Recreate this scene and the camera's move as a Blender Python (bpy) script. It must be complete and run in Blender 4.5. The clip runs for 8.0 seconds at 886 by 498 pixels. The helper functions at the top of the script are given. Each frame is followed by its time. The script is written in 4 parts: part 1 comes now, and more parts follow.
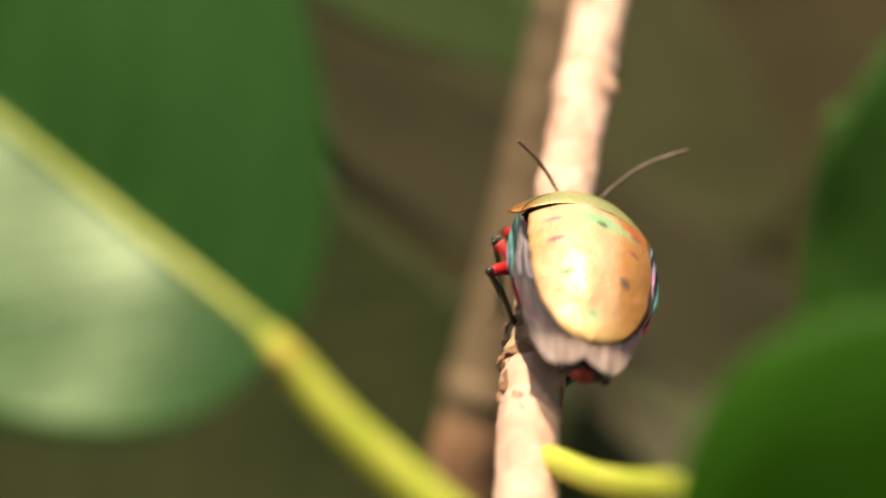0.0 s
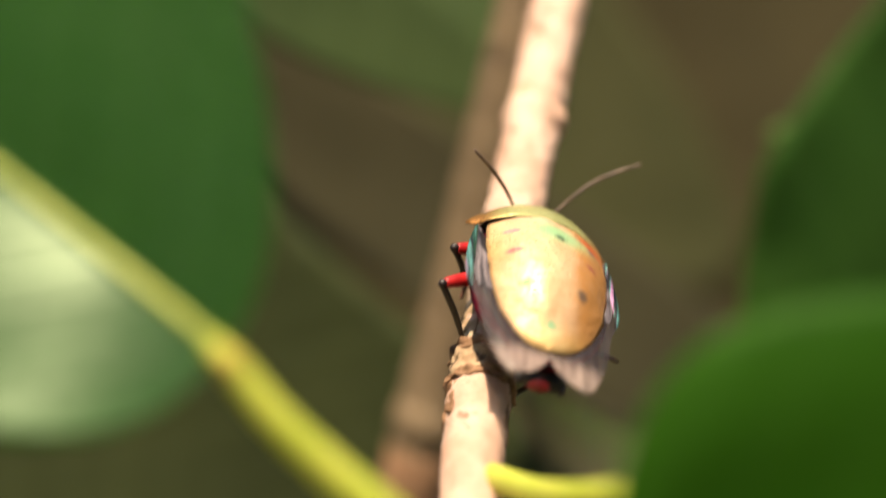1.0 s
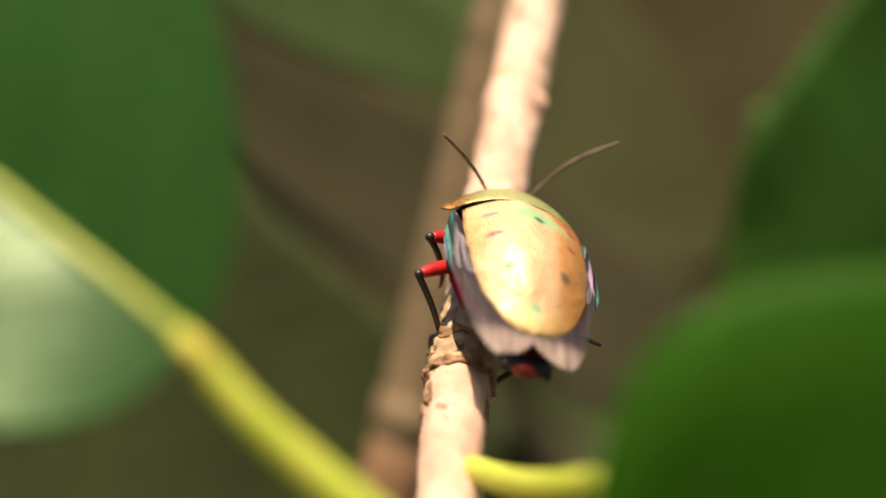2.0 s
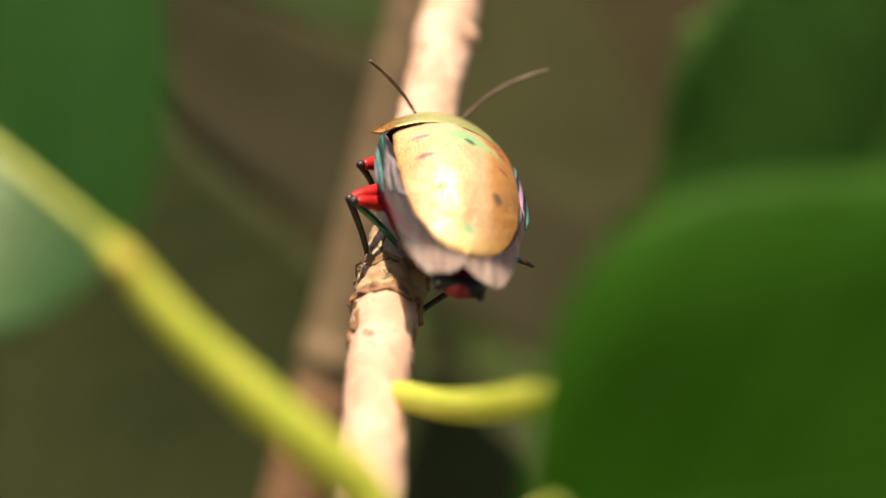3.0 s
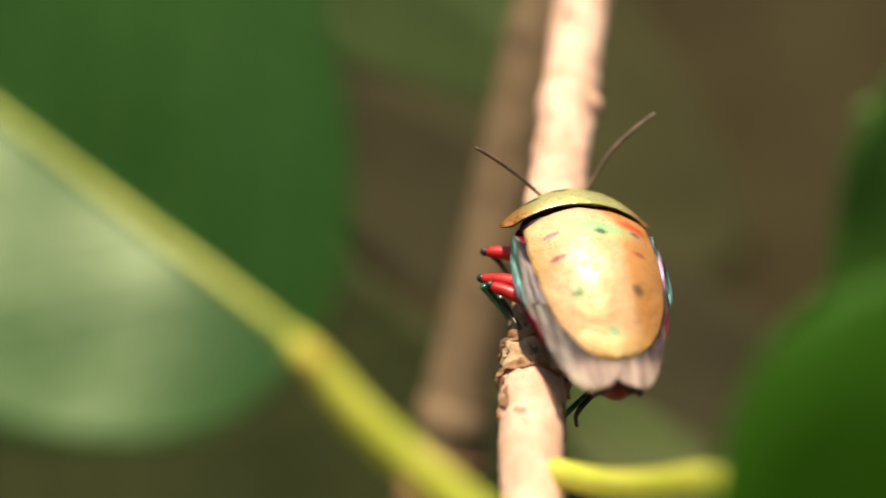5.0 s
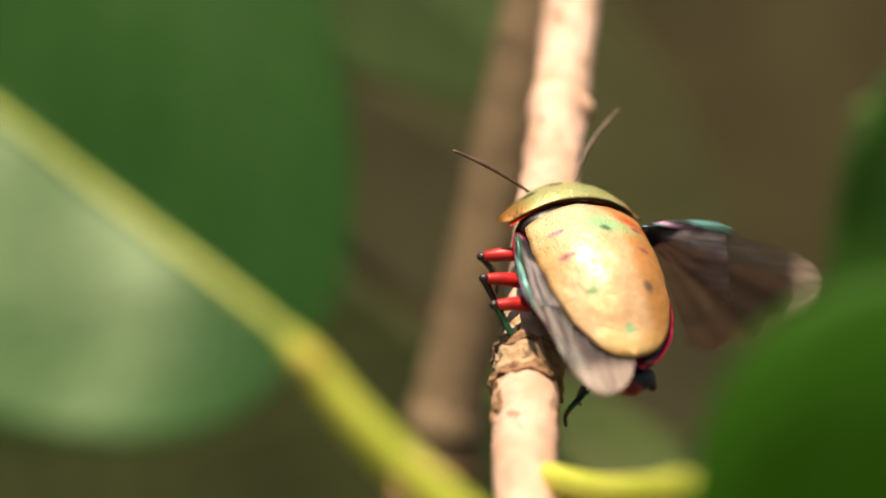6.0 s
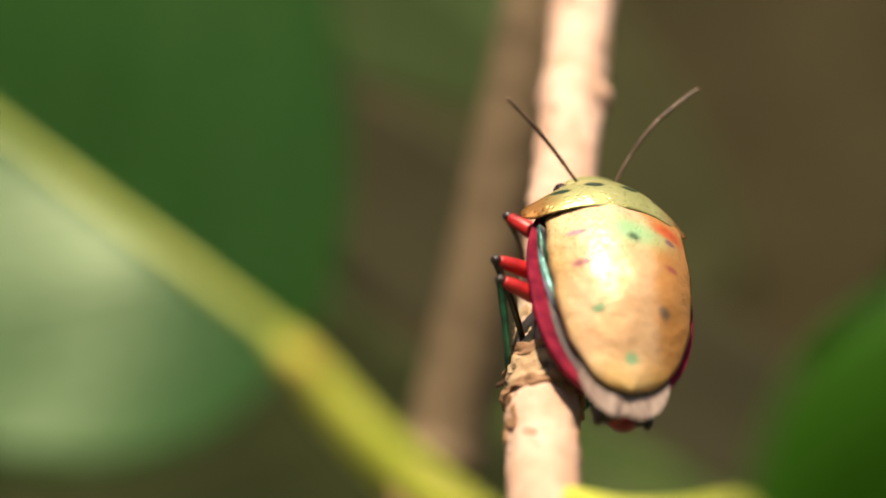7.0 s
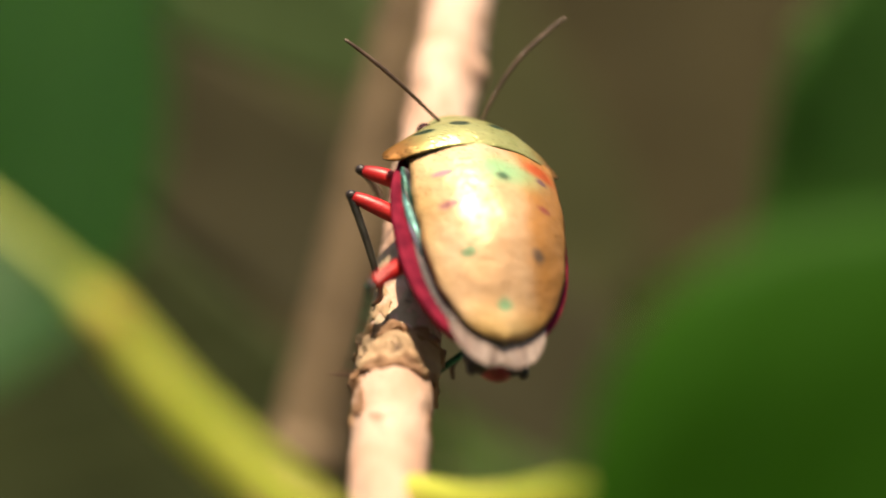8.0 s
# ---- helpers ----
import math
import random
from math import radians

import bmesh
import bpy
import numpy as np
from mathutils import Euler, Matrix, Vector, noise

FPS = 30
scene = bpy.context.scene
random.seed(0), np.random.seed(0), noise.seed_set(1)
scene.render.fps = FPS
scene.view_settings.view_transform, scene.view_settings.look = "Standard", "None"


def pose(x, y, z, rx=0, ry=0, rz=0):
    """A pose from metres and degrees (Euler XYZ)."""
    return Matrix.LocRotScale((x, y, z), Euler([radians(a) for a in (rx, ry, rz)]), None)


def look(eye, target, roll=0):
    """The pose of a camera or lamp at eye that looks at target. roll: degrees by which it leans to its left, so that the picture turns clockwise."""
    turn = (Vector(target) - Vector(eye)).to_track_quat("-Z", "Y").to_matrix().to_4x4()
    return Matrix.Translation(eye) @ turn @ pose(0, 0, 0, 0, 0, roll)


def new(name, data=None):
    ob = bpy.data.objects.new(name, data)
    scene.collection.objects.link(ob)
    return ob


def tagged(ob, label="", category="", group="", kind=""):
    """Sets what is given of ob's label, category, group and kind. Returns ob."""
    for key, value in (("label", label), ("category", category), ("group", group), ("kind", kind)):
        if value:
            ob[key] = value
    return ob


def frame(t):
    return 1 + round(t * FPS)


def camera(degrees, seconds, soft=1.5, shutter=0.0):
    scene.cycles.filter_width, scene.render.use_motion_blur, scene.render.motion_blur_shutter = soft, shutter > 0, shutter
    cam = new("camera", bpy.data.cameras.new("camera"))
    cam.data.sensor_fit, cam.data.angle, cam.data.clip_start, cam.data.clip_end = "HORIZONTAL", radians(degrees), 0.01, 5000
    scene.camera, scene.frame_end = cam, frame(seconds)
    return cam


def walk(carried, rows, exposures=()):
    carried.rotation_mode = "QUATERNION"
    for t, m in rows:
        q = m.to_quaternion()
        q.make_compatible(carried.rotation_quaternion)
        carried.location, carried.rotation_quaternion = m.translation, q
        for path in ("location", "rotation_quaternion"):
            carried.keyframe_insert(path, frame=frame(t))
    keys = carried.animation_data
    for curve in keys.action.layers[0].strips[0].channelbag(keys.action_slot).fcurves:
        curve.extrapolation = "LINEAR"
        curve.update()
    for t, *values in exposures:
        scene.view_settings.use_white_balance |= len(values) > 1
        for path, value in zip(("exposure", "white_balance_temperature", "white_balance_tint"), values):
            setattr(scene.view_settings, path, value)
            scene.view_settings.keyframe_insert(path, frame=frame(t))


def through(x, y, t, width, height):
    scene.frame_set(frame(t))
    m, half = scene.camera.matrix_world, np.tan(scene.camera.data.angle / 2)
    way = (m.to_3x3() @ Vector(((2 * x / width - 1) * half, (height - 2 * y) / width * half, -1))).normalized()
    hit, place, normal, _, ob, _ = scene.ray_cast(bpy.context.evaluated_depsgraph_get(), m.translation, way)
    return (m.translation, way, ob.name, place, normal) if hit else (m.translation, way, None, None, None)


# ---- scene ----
MM = 0.001
cam = camera(20.0, 8.0, soft=1.5, shutter=0.9)
walk(cam, [
    (0.0, pose(0.00280, -0.13488, 0.03649, 78.12, 0.45, 2.68)),
    (0.5, pose(0.00462, -0.13575, 0.03685, 79.11, 0.55, 2.80)),
    (1.0, pose(0.00330, -0.13621, 0.03359, 79.87, -0.54, 1.85)),
    (1.2, pose(0.00298, -0.13531, 0.03278, 79.91, -0.42, 1.69)),
    (2.3, pose(0.00492, -0.13331, 0.03284, 79.39, -0.20, 1.88)),
    (2.5, pose(0.00157, -0.13546, 0.03415, 78.96, -0.34, 0.81)),
    (3.0, pose(0.00423, -0.13314, 0.02934, 79.47, -1.16, 0.19)),
    (3.5, pose(0.00024, -0.13504, 0.03149, 79.58, -0.14, 0.67)),
    (4.0, pose(-0.00380, -0.13372, 0.03106, 80.15, 0.08, -0.14)),
    (4.2, pose(-0.00564, -0.13531, 0.03276, 80.21, 0.70, -0.56)),
    (5.3, pose(-0.00264, -0.13213, 0.03255, 79.75, 0.29, -0.23)),
    (5.5, pose(0.00033, -0.13434, 0.03265, 80.00, 0.00, -0.00)),
    (6.0, pose(-0.00537, -0.13217, 0.03234, 79.97, 0.53, -0.98)),
    (6.5, pose(-0.00058, -0.12488, 0.02617, 80.66, -1.10, -0.82)),
    (7.0, pose(-0.00686, -0.11759, 0.02706, 81.18, 0.70, -1.67)),
    (7.5, pose(-0.00035, -0.11687, 0.02527, 81.17, -1.46, -1.92)),
    (8.0, pose(-0.00165, -0.11093, 0.02297, 82.10, -1.14, -2.36)),
], exposures=((0.0, 0.96, 8200, 4), (4.2, 0.96, 8200, 4), (5.5, 0.89, 8200, 4), (8.0, 0.86, 8200, 4)))

# ---- light ----
SUN_EL, SUN_AZ = 72.5, 196.0
world = bpy.data.worlds.new("world")
scene.world = world
world.use_nodes = True
wn = world.node_tree.nodes
sky = wn.new("ShaderNodeTexSky")
sky.sky_type = "NISHITA"
sky.sun_disc = False
sky.sun_elevation = radians(SUN_EL)
sky.sun_rotation = radians(SUN_AZ)
world.node_tree.links.new(sky.outputs[0], wn["Background"].inputs[0])
wn["Background"].inputs[1].default_value = 0.12
sun_data = bpy.data.lights.new("sun", "SUN")
sun_data.energy = 5.0
sun_data.angle = radians(0.6)
sun_data.color = (1.0, 0.89, 0.78)
sun = new("sun", sun_data)
to_sun = Vector((math.sin(radians(SUN_AZ)) * math.cos(radians(SUN_EL)), math.cos(radians(SUN_AZ)) * math.cos(radians(SUN_EL)), math.sin(radians(SUN_EL))))
sun.matrix_world = look(to_sun * 2, (0, 0, 0))


# ---- materials ----
class Shade:
    """A small builder of node materials."""

    def __init__(self, name, rough=0.5, metal=0.0):
        self.m = bpy.data.materials.new(name)
        self.m.use_nodes = True
        self.t = self.m.node_tree
        self.b = self.t.nodes["Principled BSDF"]
        self.b.inputs["Roughness"].default_value = rough
        self.b.inputs["Metallic"].default_value = metal
        self.co = self.t.nodes.new("ShaderNodeTexCoord").outputs["Object"]

    def link(self, a, b):
        self.t.links.new(a, b)

    def stretch(self, sx, sy, sz):
        n = self.t.nodes.new("ShaderNodeMapping")
        n.inputs["Scale"].default_value = (sx, sy, sz)
        self.link(self.co, n.inputs[0])
        return n.outputs[0]

    def noise(self, scale, detail=4.0, co=None, rough=0.55):
        n = self.t.nodes.new("ShaderNodeTexNoise")
        n.inputs["Scale"].default_value = scale
        n.inputs["Detail"].default_value = detail
        n.inputs["Roughness"].default_value = rough
        self.link(co or self.co, n.inputs["Vector"])
        return n.outputs["Fac"]

    def cells(self, scale, co=None):
        n = self.t.nodes.new("ShaderNodeTexVoronoi")
        n.inputs["Scale"].default_value = scale
        self.link(co or self.co, n.inputs["Vector"])
        return n.outputs["Distance"]

    def ramp(self, fac, lo, hi, a=0.0, b=1.0):
        n = self.t.nodes.new("ShaderNodeMapRange")
        n.interpolation_type = "SMOOTHSTEP"
        self.link(fac, n.inputs[0])
        for i, v in enumerate((lo, hi, a, b)):
            n.inputs[i + 1].default_value = v
        return n.outputs[0]

    def mix(self, fac, a, b):
        n = self.t.nodes.new("ShaderNodeMix")
        n.data_type = "RGBA"
        for sock, v in ((n.inputs[0], fac), (n.inputs[6], a), (n.inputs[7], b)):
            if isinstance(v, (int, float)):
                sock.default_value = v
            elif isinstance(v, tuple):
                sock.default_value = (*v, 1.0)
            else:
                self.link(v, sock)
        return n.outputs[2]

    def math(self, op, a, b=0.0):
        n = self.t.nodes.new("ShaderNodeMath")
        n.operation = op
        for sock, v in ((n.inputs[0], a), (n.inputs[1], b)):
            if isinstance(v, (int, float)):
                sock.default_value = v
            else:
                self.link(v, sock)
        return n.outputs[0]

    def axis(self, i):
        n = self.t.nodes.new("ShaderNodeSeparateXYZ")
        self.link(self.co, n.inputs[0])
        return n.outputs[i]

    def near(self, p, sx=1.0, sy=1.0):
        """The distance in mm, in plan, from the point p (mm)."""
        s = self.t.nodes.new("ShaderNodeVectorMath")
        s.operation = "SUBTRACT"
        self.link(self.co, s.inputs[0])
        s.inputs[1].default_value = (p[0] * MM, p[1] * MM, 0)
        k = self.t.nodes.new("ShaderNodeVectorMath")
        k.operation = "MULTIPLY"
        self.link(s.outputs[0], k.inputs[0])
        k.inputs[1].default_value = (1000 / sx, 1000 / sy, 0)
        d = self.t.nodes.new("ShaderNodeVectorMath")
        d.operation = "LENGTH"
        self.link(k.outputs[0], d.inputs[0])
        return d.outputs[1]

    def color(self, c):
        if isinstance(c, tuple):
            self.b.inputs["Base Color"].default_value = (*c, 1.0)
        else:
            self.link(c, self.b.inputs["Base Color"])
        return self

    def rough(self, f):
        self.link(f, self.b.inputs["Roughness"])
        return self

    def bump(self, h, depth_mm, strength=1.0):
        n = self.t.nodes.new("ShaderNodeBump")
        n.inputs["Strength"].default_value = strength
        n.inputs["Distance"].default_value = depth_mm * MM
        self.link(h, n.inputs["Height"])
        self.link(n.outputs[0], self.b.inputs["Normal"])
        return self

    def through_light(self, c, amount):
        """Light that passes through a thin blade."""
        out = self.t.nodes["Material Output"]
        tr = self.t.nodes.new("ShaderNodeBsdfTranslucent")
        tr.inputs[0].default_value = (*c, 1)
        mx = self.t.nodes.new("ShaderNodeMixShader")
        mx.inputs[0].default_value = amount
        self.link(self.b.outputs[0], mx.inputs[1])
        self.link(tr.outputs[0], mx.inputs[2])
        self.link(mx.outputs[0], out.inputs[0])
        return self

    def clear(self, fac):
        """Lets fac of the light pass straight through."""
        out = self.t.nodes["Material Output"]
        tr = self.t.nodes.new("ShaderNodeBsdfTransparent")
        mx = self.t.nodes.new("ShaderNodeMixShader")
        if isinstance(fac, float):
            mx.inputs[0].default_value = fac
        else:
            self.link(fac, mx.inputs[0])
        self.link(self.b.outputs[0], mx.inputs[1])
        self.link(tr.outputs[0], mx.inputs[2])
        self.link(mx.outputs[0], out.inputs[0])
        return self


def leaf_material(name, dark, light, rough, through, amount, shine=0.2, relief=0.5):
    s = Shade(name, rough)
    s.b.inputs["Specular IOR Level"].default_value = shine
    big, fine = s.noise(90, 3), s.noise(1500, 5)
    c = s.mix(s.ramp(big, 0.3, 0.7), dark, light)
    wave = s.t.nodes.new("ShaderNodeTexWave")
    wave.inputs["Scale"].default_value = 70
    wave.inputs["Distortion"].default_value = 2.5
    wave.inputs["Detail"].default_value = 1
    wave.bands_direction = "X"
    lean = s.t.nodes.new("ShaderNodeCombineXYZ")
    s.link(s.math("SUBTRACT", s.axis(0), s.math("MULTIPLY", s.math("ABSOLUTE", s.axis(1)), 0.7)), lean.inputs[0])
    s.link(s.math("MULTIPLY", s.axis(1), 0.3), lean.inputs[1])
    s.link(lean.outputs[0], wave.inputs[0])
    vein = s.ramp(wave.outputs["Fac"], 0.93, 1.0)
    c = s.mix(s.math("MULTIPLY", vein, 0.14), c, tuple(min(1, 1.8 * v + 0.02) for v in light))
    c = s.mix(s.math("MULTIPLY", s.ramp(fine, 0.55, 0.75), 0.25), c, tuple(0.6 * v for v in dark))
    s.color(c).rough(s.ramp(fine, 0.2, 0.8, rough - 0.07, rough + 0.1))
    h = s.math("ADD", s.math("MULTIPLY", vein, -0.6), s.math("MULTIPLY", s.noise(600, 3), 0.6))
    s.bump(h, 0.12, relief)
    s.through_light(through, amount)
    return s.m


LEAF_GREEN = leaf_material("leaf_green", (0.0085, 0.046, 0.0017), (0.013, 0.059, 0.0032), 0.31, (0.055, 0.20, 0.003), 0.23, 0.72, 0.12)
LEAF_GREEN.node_tree.nodes["Principled BSDF"].inputs["Specular Tint"].default_value = (0.82, 1.0, 0.74, 1.0)
LEAF_NEAR = leaf_material("leaf_near", (0.0192, 0.083, 0.0043), (0.0262, 0.1, 0.0069), 0.55, (0.13, 0.32, 0.006), 0.45, 0.12)
LEAF_DEEP = leaf_material("leaf_deep", (0.024, 0.080, 0.0105), (0.043, 0.115, 0.018), 0.55, (0.07, 0.2, 0.01), 0.3, 0.25)
LEAF_TORN = leaf_material("leaf_torn", (0.10, 0.20, 0.05), (0.16, 0.28, 0.08), 0.5, (0.2, 0.35, 0.06), 0.3)
LEAF_SHADE = leaf_material("leaf_shade", (0.0575, 0.06, 0.025), (0.0775, 0.0775, 0.0338), 0.6, (0.05, 0.09, 0.02), 0.1)
LEAF_PALE = leaf_material("leaf_pale", (0.045, 0.074, 0.026), (0.062, 0.096, 0.034), 0.6, (0.08, 0.14, 0.03), 0.1)
LEAF_LOW = leaf_material("leaf_low", (0.029, 0.0375, 0.0135), (0.041, 0.051, 0.018), 0.6, (0.05, 0.09, 0.02), 0.1)
LEAF_UMBER = leaf_material("leaf_umber", (0.0731, 0.0617, 0.0293), (0.0975, 0.0813, 0.0422), 0.7, (0.1, 0.08, 0.03), 0.1)
LEAF_DRY = leaf_material("leaf_dry", (0.050, 0.046, 0.025), (0.066, 0.059, 0.033), 0.7, (0.12, 0.09, 0.05), 0.1)
LEAF_THICKET = leaf_material("leaf_thicket", (0.0412, 0.0842, 0.0187), (0.0842, 0.14, 0.0337), 0.6, (0.05, 0.12, 0.01), 0.2)
LEAF_BROWN = leaf_material("leaf_brown", (0.043, 0.035, 0.0155), (0.056, 0.045, 0.020), 0.7, (0.1, 0.07, 0.03), 0.1)


def petiole_material():
    s = Shade("petiole", 0.42)
    c = s.mix(s.ramp(s.noise(400, 4), 0.35, 0.7), (0.51, 0.58, 0.09), (0.63, 0.65, 0.125))
    c = s.mix(s.math("MULTIPLY", s.ramp(s.noise(2200, 4), 0.6, 0.75), 0.4), c, (0.30, 0.22, 0.04))
    s.color(c).bump(s.noise(2500, 3), 0.05, 0.4)
    s.through_light((0.65, 0.65, 0.05), 0.35)
    return s.m


PETIOLE = petiole_material()


def midrib_material():
    s = Shade("midrib", 0.5)
    c = s.mix(s.ramp(s.noise(300, 4), 0.35, 0.7), (0.40, 0.46, 0.09), (0.52, 0.56, 0.14))
    s.color(c).bump(s.noise(2500, 3), 0.05, 0.4)
    s.through_light((0.3, 0.42, 0.04), 0.25)
    return s.m


MIDRIB = midrib_material()


def bark_material(name, base, pale, dark, flake):
    s = Shade(name, 0.75)
    along = s.noise(350, 6)
    c = s.mix(s.ramp(along, 0.35, 0.65), base, pale)
    patch = s.ramp(s.noise(260, 6, rough=0.65), 0.60, 0.66)
    c = s.mix(s.math("MULTIPLY", patch, flake), c, dark)
    c = s.mix(s.math("MULTIPLY", s.ramp(s.cells(1500), 0.0, 0.25, 1.0, 0.0), 0.3), c, dark)
    s.color(c)
    h = s.math("ADD", s.math("MULTIPLY", s.noise(900, 6), 1.0), s.math("MULTIPLY", patch, -0.7))
    s.bump(h, 0.25, 0.9)
    return s.m


BARK = bark_material("bark", (0.44, 0.265, 0.20), (0.57, 0.38, 0.31), (0.22, 0.10, 0.05), 0.8)
BARK_SCAR = bark_material("bark_scar", (0.27, 0.16, 0.09), (0.40, 0.27, 0.17), (0.09, 0.05, 0.03), 0.9)
BARK_OLD = bark_material("bark_old", (0.34, 0.25, 0.17), (0.45, 0.35, 0.25), (0.14, 0.09, 0.06), 0.8)
BARK_BACK = bark_material("bark_back", (0.135, 0.09, 0.0522), (0.18, 0.122, 0.072), (0.09, 0.05, 0.03), 0.6)
BARK_FLAKE = bark_material("bark_flake", (0.17, 0.085, 0.045), (0.28, 0.15, 0.085), (0.08, 0.04, 0.025), 0.8)


def shield_material():
    s = Shade("golden_shell", 0.36, 0.32)
    s.b.inputs["Specular IOR Level"].default_value = 0.25
    x = s.axis(0)
    side = s.ramp(s.math("ADD", x, s.math("MULTIPLY", s.math("SUBTRACT", s.noise(420, 3), 0.5), 2.0 * MM)), 0.5 * MM, 1.9 * MM)
    left = s.ramp(x, -3.6 * MM, -2.0 * MM, 1.0, 0.0)
    c = s.mix(s.ramp(s.noise(330, 4), 0.35, 0.65), (0.59, 0.355, 0.205), (0.68, 0.45, 0.30))
    c = s.mix(s.math("MULTIPLY", side, 0.8), c, (0.46, 0.18, 0.035))
    c = s.mix(s.math("MULTIPLY", left, 0.5), c, (0.55, 0.34, 0.10))
    c = s.mix(s.math("MULTIPLY", s.ramp(s.axis(1), -5.6 * MM, -2.6 * MM, 1.0, 0.0), 0.6), c, (0.68, 0.455, 0.14))
    c = s.mix(s.math("MULTIPLY", s.ramp(s.near((0.1, 3.2), 2.6, 1.2), 0.15, 1.35, 1.0, 0.0), 0.8), c, (0.22, 0.52, 0.27))
    c = s.mix(s.math("MULTIPLY", s.ramp(s.near((2.6, 3.9), 1.2, 0.6), 0.3, 1.3, 1.0, 0.0), 0.8), c, (0.60, 0.07, 0.02))
    wob = s.noise(1600, 3)
    spots = [((0.3, 2.8), 0.36, 0.26, (0.02, 0.07, 0.04)), ((-2.3, 3.2), 0.45, 0.18, (0.26, 0.14, 0.24)), ((2.5, 3.1), 0.4, 0.24, (0.14, 0.05, 0.10)),
             ((-2.25, 1.35), 0.46, 0.2, (0.26, 0.08, 0.14)), ((2.25, 1.35), 0.44, 0.24, (0.28, 0.05, 0.06)),
             ((-1.65, -1.2), 0.34, 0.30, (0.04, 0.22, 0.12)), ((1.65, -1.2), 0.36, 0.36, (0.08, 0.07, 0.07)),
             ((0.0, -3.55), 0.38, 0.32, (0.16, 0.42, 0.24))]
    for p, sx, sy, col in spots:
        d = s.math("ADD", s.near(p, sx, sy), s.math("MULTIPLY", s.math("SUBTRACT", wob, 0.5), 1.3))
        c = s.mix(s.math("MULTIPLY", s.ramp(d, 0.45, 1.3, 1.0, 0.0), 0.8), c, col)
    pits = s.ramp(s.cells(4800), 0.0, 0.4, 0.0, 1.0)
    c = s.mix(s.math("MULTIPLY", s.math("SUBTRACT", 1.0, pits), 0.55), c, (0.22, 0.08, 0.015))
    s.color(c).rough(s.ramp(s.noise(900, 4), 0.3, 0.7, 0.40, 0.53))
    h = s.math("ADD", s.math("MULTIPLY", pits, 0.22), s.math("ADD", s.noise(480, 2), s.math("MULTIPLY", s.noise(1500, 4), 0.28)))
    s.bump(h, 0.26, 0.8)
    return s.m


def pronotum_material():
    s = Shade("green_gold_shell", 0.36, 0.55)
    c = s.mix(s.ramp(s.noise(300, 3), 0.35, 0.65), (0.33, 0.345, 0.125), (0.46, 0.44, 0.19))
    side = s.ramp(s.math("ABSOLUTE", s.axis(0)), 2.1 * MM, 3.9 * MM)
    c = s.mix(s.math("MULTIPLY", side, 0.9), c, (0.36, 0.13, 0.03))
    for p, sx, sy in (((-0.95, 6.5), 0.5, 0.24), ((0.95, 6.5), 0.5, 0.24), ((-2.6, 6.1), 0.45, 0.2), ((2.6, 6.1), 0.45, 0.2)):
        c = s.mix(s.ramp(s.near(p, sx, sy), 0.7, 1.2, 1.0, 0.0), c, (0.03, 0.06, 0.03))
    pits = s.ramp(s.cells(3600), 0.05, 0.45, 0.0, 1.0)
    c = s.mix(s.math("MULTIPLY", s.math("MULTIPLY", s.math("SUBTRACT", 1.0, pits), s.math("ADD", 0.35, s.math("MULTIPLY", side, 0.65))), 0.9), c, (0.10, 0.045, 0.008))
    s.color(c).bump(s.math("ADD", s.math("MULTIPLY", pits, 0.35), s.noise(1900, 4)), 0.10, 0.55)
    return s.m


def plain(name, a, b, rough, metal=0.0, scale=900, bump=0.04):
    s = Shade(name, rough, metal)
    s.color(s.mix(s.ramp(s.noise(scale, 4), 0.35, 0.65), a, b)).bump(s.noise(scale * 3, 3), bump, 0.5)
    return s.m


SHIELD = shield_material()
PRONOTUM = pronotum_material()
RED = plain("red_leg", (0.30, 0.007, 0.011), (0.48, 0.018, 0.021), 0.42)
CRIMSON = plain("crimson_body", (0.10, 0.004, 0.018), (0.20, 0.011, 0.033), 0.66)
CRIMSON.node_tree.nodes["Principled BSDF"].inputs["Specular IOR Level"].default_value = 0.06
RIM_RED = plain("rim_red", (0.62, 0.030, 0.014), (0.75, 0.052, 0.022), 0.4)
RIM_DARK = plain("rim_dark", (0.03, 0.02, 0.012), (0.09, 0.05, 0.02), 0.5)
DARK_RED = plain("dark_red", (0.16, 0.012, 0.015), (0.28, 0.02, 0.025), 0.35)
BLACK = plain("black_chitin", (0.010, 0.008, 0.009), (0.028, 0.018, 0.020), 0.42)
TIBIA = plain("tibia_green_black", (0.02, 0.05, 0.04), (0.05, 0.27, 0.18), 0.25, 0.6, 500)
TIBIA_DARK = plain("tibia_black", (0.014, 0.012, 0.012), (0.05, 0.045, 0.035), 0.3, 0.3, 500)
ANTENNA = plain("antenna_brown", (0.06, 0.034, 0.026), (0.13, 0.082, 0.062), 0.5)
FOOT = plain("foot_brown", (0.05, 0.02, 0.015), (0.11, 0.045, 0.03), 0.4)
EYE = plain("dark_eye", (0.03, 0.01, 0.01), (0.06, 0.02, 0.015), 0.12)


